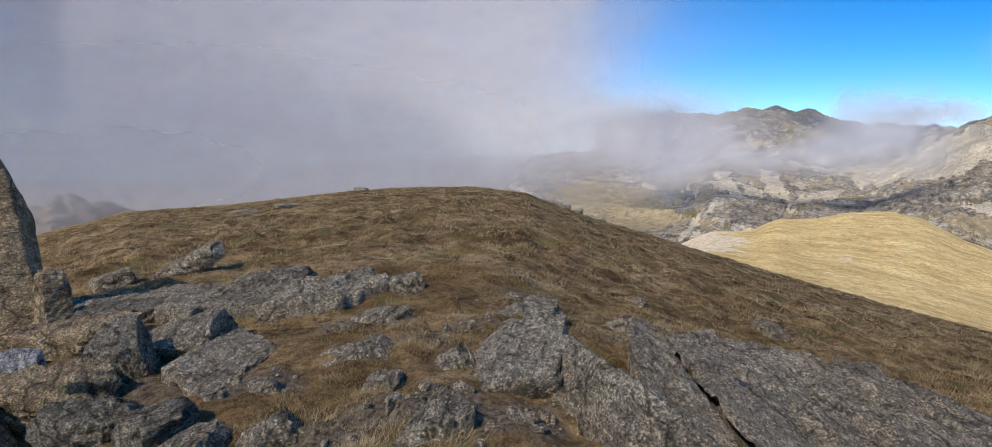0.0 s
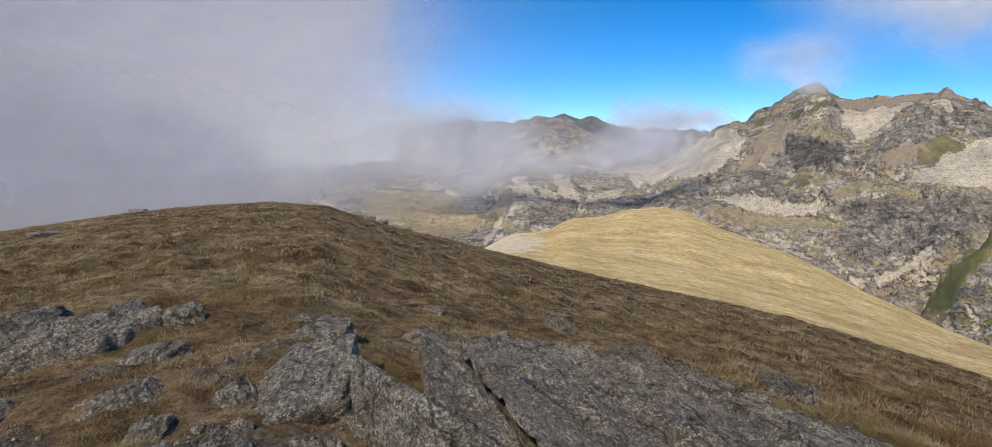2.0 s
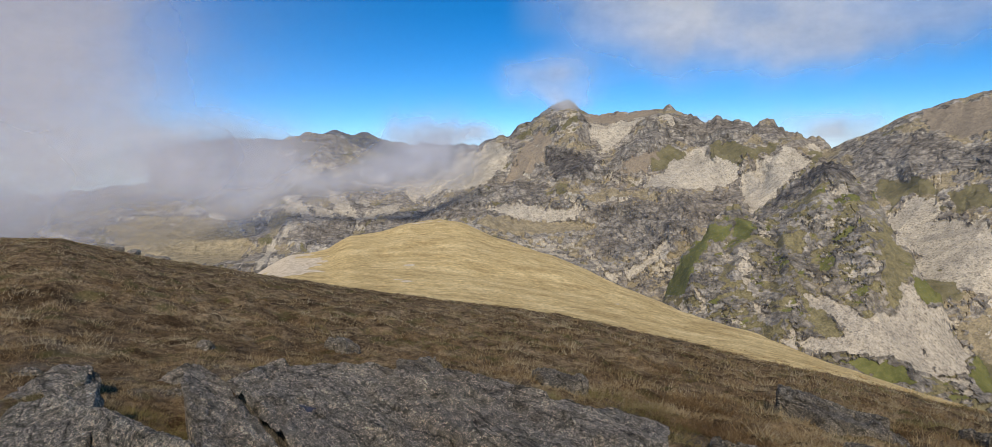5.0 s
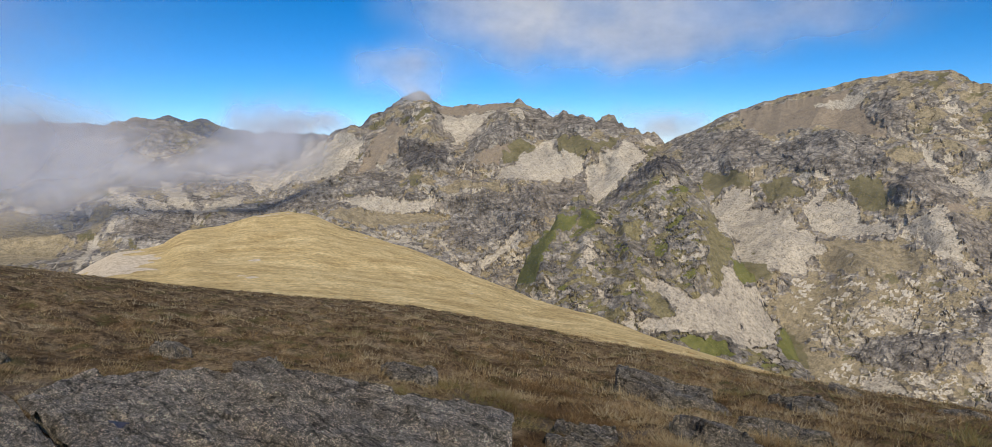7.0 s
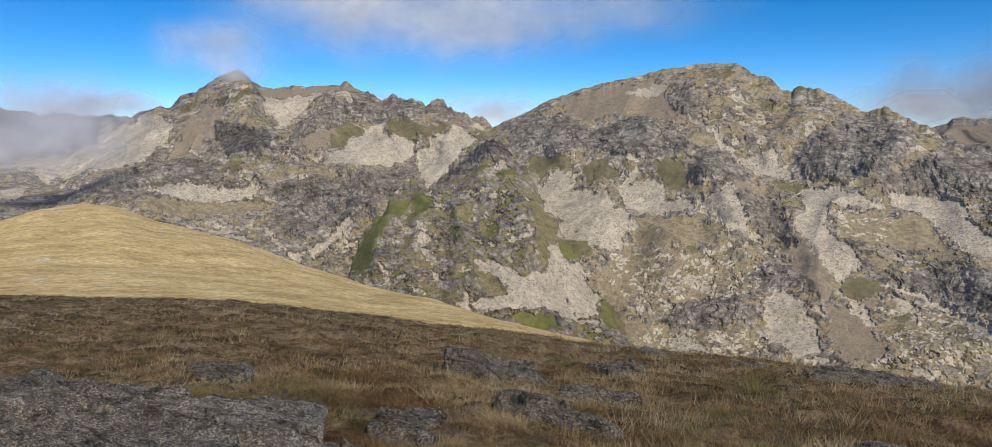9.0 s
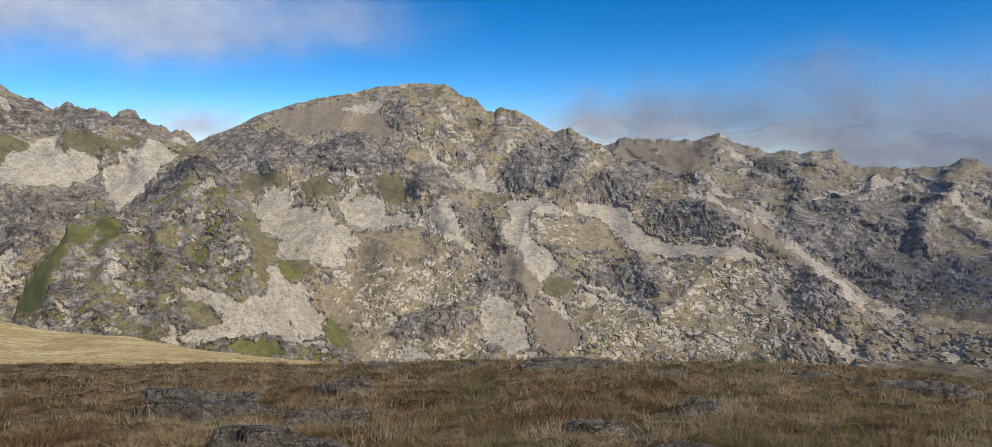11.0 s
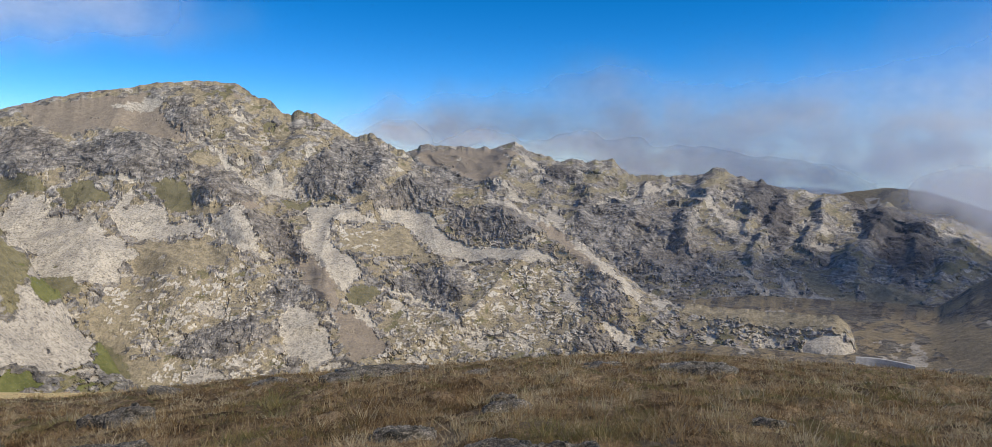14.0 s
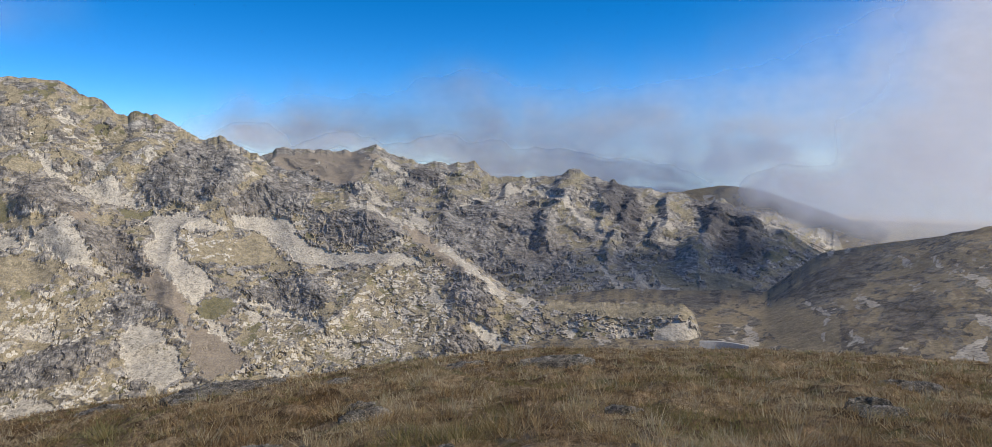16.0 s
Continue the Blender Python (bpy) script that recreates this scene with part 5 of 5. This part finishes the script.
slab("rock_slab", "wide pale grey granite slab", [(-6.3, 9.2), (-5.3, 9.7), (-3.9, 9.4), (-3.4, 8.0), (-3.6, 7.4), (-5.2, 7.7)], 0.13, 31, rough=0.06, spokes=200, rings=70, blocky=0.03)
slab("rock_slab", "dark lichen-covered granite slab", [(-3.5, 8.9), (-2.5, 9.1), (-2.6, 7.6), (-3.5, 7.6)], 0.17, 33, MAT_ROCK_DARK, rough=0.06, spokes=160, rings=60, edge=12, blocky=0.04)
slab("rock_slab", "ridged grey granite slab", [(-2.75, 7.2), (-2.65, 8.7), (-1.65, 8.7), (-1.35, 8.1), (-1.9, 7.4)], 0.20, 35, rough=0.06, spokes=160, rings=60, edge=10, blocky=0.04)
stone("rock", "rounded grey rock beside a slab", -1.15, 8.15, (0.5, 0.4, 0.34), 10, (0, 0), 36, n=18)
slab("rock_slab", "tilted smooth pale granite slab", [(-2.7, 5.1), (-2.55, 6.4), (-2.0, 5.9), (-2.1, 4.6)], 0.03, 37, lean=(-0.2, 0.0), rough=0.02, spokes=160, rings=50)
stone("pointed_rock", "pointed tilted rock slab rising from the turf", -5.45, 11.4, (1.35, 0.5, 0.34), 25, (0, -30), 41, n=30, sink=0.25, rough=0.03)
stone("rock", "low wedge of rock beside a pointed slab", -6.5, 10.9, (0.7, 0.4, 0.4), 20, (0, -18), 42, n=16)
# the pile of stones with the standing stone
stone("standing_stone", "tall upright brown granite stone in a rock pile", -6.5, 8.3, (1.5, 0.8, 3.4), -35, (0, -13), 51, MAT_ROCK_BROWN, 0.16, n=50, rough=0.014, cuts=9)
stone("rock", "thin upright stone leaning on a standing stone", -5.42, 7.85, (0.24, 0.4, 0.9), -35, (0, -8), 52, MAT_ROCK_BROWN, 0.15, n=18)
stone("quartz_rock", "white quartz block lying on the rock pile", -4.42, 5.6, (0.70, 0.55, 0.42), 25, (0, -12), 53, MAT_QUARTZ, 0.0, n=30, rough=0.03, z=-0.90)
stone("rock", "flat brown stone in the rock pile", -4.55, 6.9, (1.25, 0.7, 0.36), 12, (0, -4), 54, MAT_ROCK_BROWN, 0.15, n=24)
stone("boulder", "brown lichen-spotted boulder in the rock pile", -3.38, 4.8, (0.9, 0.6, 0.48), 30, (6, -10), 55, MAT_ROCK_BROWN, 0.2, n=36, rough=0.05)
stone("boulder", "dark angular boulder in the rock pile", -3.2, 5.4, (0.55, 0.65, 0.6), 25, (8, -18), 56, MAT_ROCK_DARK, 0.32, n=34, rough=0.035)
stone("rock", "grey angular stone in the rock pile", -2.75, 4.25, (0.65, 0.55, 0.36), 15, (0, 8), 57, MAT_ROCK_DARK, 0.3, n=26, rough=0.06)
stone("rock", "dark grey stone at the edge of the rock pile", -2.2, 4.1, (0.42, 0.55, 0.34), -20, (0, 4), 58, MAT_ROCK_DARK, 0.3, n=26, rough=0.06)
stone("rock", "smooth grey stone behind the rock pile", -3.0, 6.1, (0.8, 0.7, 0.36), 10, (10, -8), 59, None, 0.45, n=28, rough=0.03)
stone("rock", "dark flat stone under a standing stone", -4.5, 7.6, (0.95, 0.6, 0.34), 5, (0, 0), 60, MAT_ROCK_DARK, 0.2, n=20)
stone("rock", "pale stone at the foot of the rock pile", -3.7, 4.1, (0.8, 0.6, 0.36), 40, (0, -5), 61, MAT_ROCK_BROWN, 0.25, n=24)
# loose stones in the turf: x, y, width, depth, height
LOOSE = [(-1.22, 6.85, 0.62, 0.35, 0.26), (-0.35, 5.2, 0.36, 0.4, 0.26), (-0.88, 4.8, 0.34, 0.3, 0.2), (-0.36, 3.85, 0.36, 0.5, 0.32),
         (-1.42, 3.95, 0.36, 0.3, 0.24), (-1.2, 5.4, 0.6, 0.4, 0.2), (-1.75, 4.75, 0.22, 0.2, 0.14), (-1.9, 3.9, 0.4, 0.4, 0.18),
         (2.24, 10.4, 0.34, 0.3, 0.16), (1.55, 8.15, 0.42, 0.4, 0.26), (2.5, 8.3, 0.7, 0.5, 0.3),
                           (-0.2, 3.1, 0.35, 0.3, 0.16), (0.15, 7.8, 0.3, 0.3, 0.16)]
for i, (x, y, w, d, h) in enumerate(LOOSE):
    stone("rock", "grey lichen-spotted stone half sunk in dry grass", x, y, (w * 1.1, d * 1.1, h), (37 * i) % 50 - 25, (5, -16 - (13 * i) % 15), 100 + i, n=26, sink=0.70,
          group="loose stones in the turf")
# flat outcrops down the slope: x, y, width, depth, height
FLAT = [(12.4, 5.95, 2.3, 1.5, 0.55), (13.6, 6.4, 1.2, 1.0, 0.4), (15.8, 4.5, 1.1, 0.8, 0.4), (11.0, 3.5, 1.2, 0.6, 0.3), (12.1, -2.9, 0.4, 0.4, 0.22),
        (23.8, -1.4, 2.3, 1.4, 0.5), (24.6, -2.6, 1.2, 0.9, 0.35), (22.6, -0.4, 1.4, 0.8, 0.4), (7.75, -1.6, 0.85, 0.5, 0.26), (7.2, -2.25, 0.65, 0.5, 0.26),
        (11.4, -2.7, 0.65, 0.5, 0.26), (9.5, -0.8, 0.7, 0.4, 0.18), (8.7, -5.85, 0.45, 0.3, 0.14), (7.3, -9.4, 0.9, 0.6, 0.3), (9.5, -13.8, 1.1, 0.5, 0.25),
        (17.8, -10.2, 1.9, 1.0, 0.42), (20.5, -8.0, 1.6, 0.9, 0.4), (26.5, 2.5, 1.3, 0.8, 0.4), (28.0, 6.5, 1.2, 0.8, 0.35), (21.0, -4.2, 1.0, 0.7, 0.3),
        (4.75, 11.2, 0.6, 0.5, 0.3), (5.05, 8.8, 0.75, 0.5, 0.36), (4.55, 8.2, 0.4, 0.4, 0.25), (5.35, 5.35, 1.0, 0.8, 0.42), (5.1, 6.3, 0.95, 0.5, 0.34), (5.0, 4.2, 0.8, 0.6, 0.3), (6.9, 4.35, 0.75, 0.5, 0.3), (6.2, 4.0, 0.7, 0.5, 0.24), (8.75, 3.5, 0.85, 0.6, 0.46), (8.5, 2.8, 0.95, 0.4, 0.26), (7.0, 7.75, 0.75, 0.5, 0.4)]
for i, (x, y, w, d, h) in enumerate(FLAT):
    rng = np.random.RandomState(900 + i)
    ring = [k * np.pi / 4 + rng.uniform(-0.25, 0.25) for k in range(8)]
    pts = [(x + 0.55 * w * rng.uniform(0.65, 1.1) * math.sin(a), y + 0.75 * w * rng.uniform(0.65, 1.1) * math.cos(a)) for a in ring]
    tagged(slab("rock_outcrop", "low dark lichen-covered outcrop in long dry grass", pts, 0.05 + 0.18 * h, 200 + i, MAT_ROCK_DARK, rough=0.06, spokes=80, rings=30, edge=6, blocky=0.04 + 0.2 * h),
           group="outcrops on the slope")
# rocks along the hill's rim and the knob beyond it: azimuth, distance, width, height
RIM = [(4.6, 84, 2.2, 0.8), (5.6, 82, 1.6, 0.9), (6.6, 80, 2.4, 0.7), (7.8, 78, 1.6, 0.6), (8.6, 77, 2.0, 0.6), (-2.5, 88, 1.5, 0.4), (-12, 60, 1.4, 0.4), (-18, 40, 1.3, 0.4), (-21, 38, 1.6, 0.4)]
for i, (a, r, w, h) in enumerate(RIM):
    x, y = r * math.sin(radians(a)), r * math.cos(radians(a))
    stone("rock", "dark rock on the rim of the hill", x, y, (w, w * 0.7, h), 31 * i, (0, 0), 300 + i, n=12, sink=0.35, rough=0.10, group="rocks on the rim")
KNOB = [(-35.2, 118, 9, 7.0), (-33.4, 120, 8, 9.0), (-31.5, 121, 8, 8.0), (-33.2, 119, 1.6, 9.8), (-30.0, 122, 8, 6.0)]
for i, (a, r, w, h) in enumerate(KNOB):
    x, y = r * math.sin(radians(a)), r * math.cos(radians(a))
    stone("crag", "dark rocky crag in the mist", x, y, (w, w * 0.8, h), 40 * i, (0, 0), 330 + i, n=20, sink=0.0, rough=0.14, z=EYE - r * 0.165, group="crags in the mist")


def puddle():
    """Rain water standing in a shallow hollow of the great slab."""
    m, n, l, b = material("water")
    b.inputs["Base Color"].default_value, b.inputs["Roughness"].default_value = (0.09, 0.082, 0.105, 1), 0.55
    near = bpy.context.evaluated_depsgraph_get()
    th = np.linspace(0, 2 * np.pi, 40, endpoint=False)
    r = 1 + 0.35 * fbm(np.cos(th) + 5, np.sin(th) + 3, 4, 7)
    v = []
    for k in (0.02, 0.4, 0.75, 0.97, 1.0):
        for a, q in zip(th, r):
            x, y = 2.12 + 0.07 * k * q * math.cos(a), 5.5 + 0.11 * k * q * math.sin(a)
            v.append((x, y, scene.ray_cast(near, (x, y, 3), (0, 0, -1))[1].z + (0.004 if k < 0.99 else -0.004)))
    ob = mesh_object("puddle", np.array(v), grid_faces(5, 40, True), m)
    return tagged(ob, "small dark puddle of rain water on a granite slab", "puddle")


puddle()


# ---- concrete dam in the valley ----
def dam():
    m, n, l, b = material("concrete")
    co = coords(n)
    l.new(ramp(n, l, noise_tex(n, l, co, 0.3, 6, 0.7), [(0.3, (0.38, 0.36, 0.33)), (0.7, (0.52, 0.49, 0.45))]), b.inputs["Base Color"])
    b.inputs["Roughness"].default_value = 0.9
    r, pts = 735.0, []
    for i, a in enumerate(np.linspace(133.0, 136.9, 14)):
        bow = r + 6 * math.sin(math.pi * i / 13)
        for rr, z in ((bow, -14.95), (bow + 3, -14.95), (bow + 6, -15.9), (bow - 2, -15.9)):
            pts.append((rr * math.sin(radians(a)), rr * math.cos(radians(a)), EYE + r * math.tan(radians(z))))
    f = grid_faces(14, 4, True)
    ob = mesh_object("dam", np.array(pts), f, m, shade=False)
    return tagged(ob, "low pale concrete dam wall at the end of the plateau", "dam")


dam()


# ---- turf ----
def grass_material():
    m, n, l, b = material("grass")
    n.remove(b)
    dry = ramp(n, l, attr(n, "tint"), [(0.0, (0.23, 0.137, 0.064)), (0.35, (0.44, 0.29, 0.14)), (0.7, (0.60, 0.44, 0.235)), (1.0, (0.74, 0.60, 0.37))], 1.0)
    col = mix(n, l, attr(n, "green"), dry, (0.27, 0.25, 0.085))
    d, t, s = n.new("ShaderNodeBsdfDiffuse"), n.new("ShaderNodeBsdfTranslucent"), n.new("ShaderNodeMixShader")
    l.new(col, d.inputs["Color"])
    l.new(col, t.inputs["Color"])
    s.inputs[0].default_value = 0.35
    l.new(d.outputs[0], s.inputs[1])
    l.new(t.outputs[0], s.inputs[2])
    l.new(s.outputs[0], n["Material Output"].inputs["Surface"])
    return m


MAT_GRASS = grass_material()


def grass(name, label, count, r0, r1, power, seed, wide, tall=1.0, flat=0.55, sides=(-46, 162), patchy=0.08):
    rng = np.random.RandomState(seed)
    per = 12
    tufts = count // per
    u = rng.uniform(size=tufts)
    k = 1 - power
    r = (r0 ** k + u * (r1 ** k - r0 ** k)) ** (1 / k)
    az = np.radians(rng.uniform(*sides, tufts))
    x, y = r * np.sin(az), r * np.cos(az)
    deg = np.degrees(az)
    bare = bare_score(x, y)
    keep = rng.uniform(size=tufts) > smooth(0.25, 0.6, bare) * smooth(14, 6, r) * 0.85
    mound = tussock(x, y)
    keep &= rng.uniform(size=tufts) < 0.6 + 0.4 * smooth(0.08, 0.36, mound)
    keep &= (np.abs(x - 1.66) > 0.18) | (y > 7) | (y < 2.5)
    for bx, by, br, _ in BLOCK:
        keep &= (x - bx) ** 2 + (y - by) ** 2 > br * br
    x, y, r, deg, mound = x[keep], y[keep], r[keep], deg[keep], mound[keep]
    long = 0.0 + 0.75 * smooth(20, 75, deg) * smooth(3, 8, r) + 0.18 * smooth(8, 22, r) * smooth(60, 20, deg)
    patch = fbm(x / 1.3, y / 1.3, 4, 71)
    size = tall * (0.45 + 1.25 * mound) * (0.055 + 0.105 * long) * (0.6 + 0.8 * np.clip(patch + 0.4, 0, 1.3))
    green = smooth(0.26, 0.8, fbm(x / 2.6, y / 2.6, 4, 81) + 0.45 * fbm(x / 0.7, y / 0.7, 3, 83) - 0.1 + 0.22 * smooth(40, 90, deg))
    tint = 0.42 + 0.5 * (mound - 0.3) + 0.34 * fbm(x / 3.3, y / 3.3, 3, 91) + 0.62 * fbm(x / 1.2, y / 1.2, 3, 95) + 0.26 * fbm(x / 0.55, y / 0.55, 3, 93)
    n = len(x)
    one = np.ones((1, per))
    spread = (0.035 + 0.022 * r ** 0.5)[:, None]
    dx, dy = rng.normal(size=(n, per)) * spread, rng.normal(size=(n, per)) * spread
    bx, by = (x[:, None] + dx).ravel(), (y[:, None] + dy).ravel()
    bz = ground_height(bx, by)[0] - 0.015
    h = (size[:, None] * rng.uniform(0.5, 1.25, (n, per))).ravel()
    out = np.arctan2(dy, dx).ravel() + rng.normal(size=n * per) * 0.7
    lean = h * np.abs(rng.normal(flat, 0.35, n * per))
    wind = 0.12 * h
    tx, ty, tz = bx + np.cos(out) * lean + wind, by + np.sin(out) * lean - 0.3 * wind, bz + h
    w = (wide * np.maximum(0.0035, 0.0008 * r)[:, None] * one).ravel() * rng.uniform(0.6, 1.4, n * per)
    face = rng.uniform(0, 2 * np.pi, n * per)
    ox, oy = np.cos(face) * w, np.sin(face) * w
    v = np.stack([np.stack([bx - ox, by - oy, bz], -1), np.stack([bx + ox, by + oy, bz], -1), np.stack([tx, ty, tz], -1)], 1)
    tri = np.arange(n * per * 3).reshape(-1, 3)
    t3 = np.repeat(np.clip((tint[:, None] + rng.normal(size=(n, 1)) * patchy + rng.normal(size=(n, per)) * 0.12).ravel(), 0, 1), 3)
    g3 = np.repeat(np.clip((green[:, None] * rng.uniform(0.3, 1.0, (n, per))).ravel(), 0, 1), 3)
    ob = mesh_object(name, v.reshape(-1, 3), tri, MAT_GRASS, {"tint": t3, "green": g3}, False)
    return tagged(ob, label, "grass", kind="stuff")


grass("grass", "short dry brown alpine grass with green tufts", 580000, 1.6, 80, 1.25, 5, 0.6)
grass("grass", "matted short tawny turf between the stones", 430000, 2.2, 12, 1.1, 6, 0.55, 0.7, 1.2, (-44, 66))
grass("grass", "tall tussocks of dry grass over the summit", 330000, 8, 100, 1.01, 7, 0.7, 1.2, 0.75, patchy=0.17)


def pebbles():
    rng = np.random.RandomState(77)
    d, f = cube_sphere(2)
    vs, fs, base = [], [], 0
    while len(vs) < 700:
        r, a = rng.uniform(2.2, 8.0), radians(rng.uniform(-42, 60))
        x, y = r * math.sin(a), r * math.cos(a)
        b = float(bare_score(np.array([x]), np.array([y]))[0])
        if b < 0.3 + rng.uniform(0, 0.2) or 1.5 < x < 1.95:
            continue
        s = 0.012 + 0.045 * rng.uniform() ** 3
        v = d * (1 + rng.uniform(-0.25, 0.25, (len(d), 1))) * s * rng.uniform(0.6, 1.3, 3) + (x, y, ground_z(x, y) + 0.2 * s)
        vs.append(v)
        fs.append(f + base)
        base += len(d)
    ob = mesh_object("gravel", np.concatenate(vs), np.concatenate(fs), MAT_ROCK, None, False)
    return tagged(ob, "small grey stones on bare soil between grass", "gravel", kind="stuff")


pebbles()
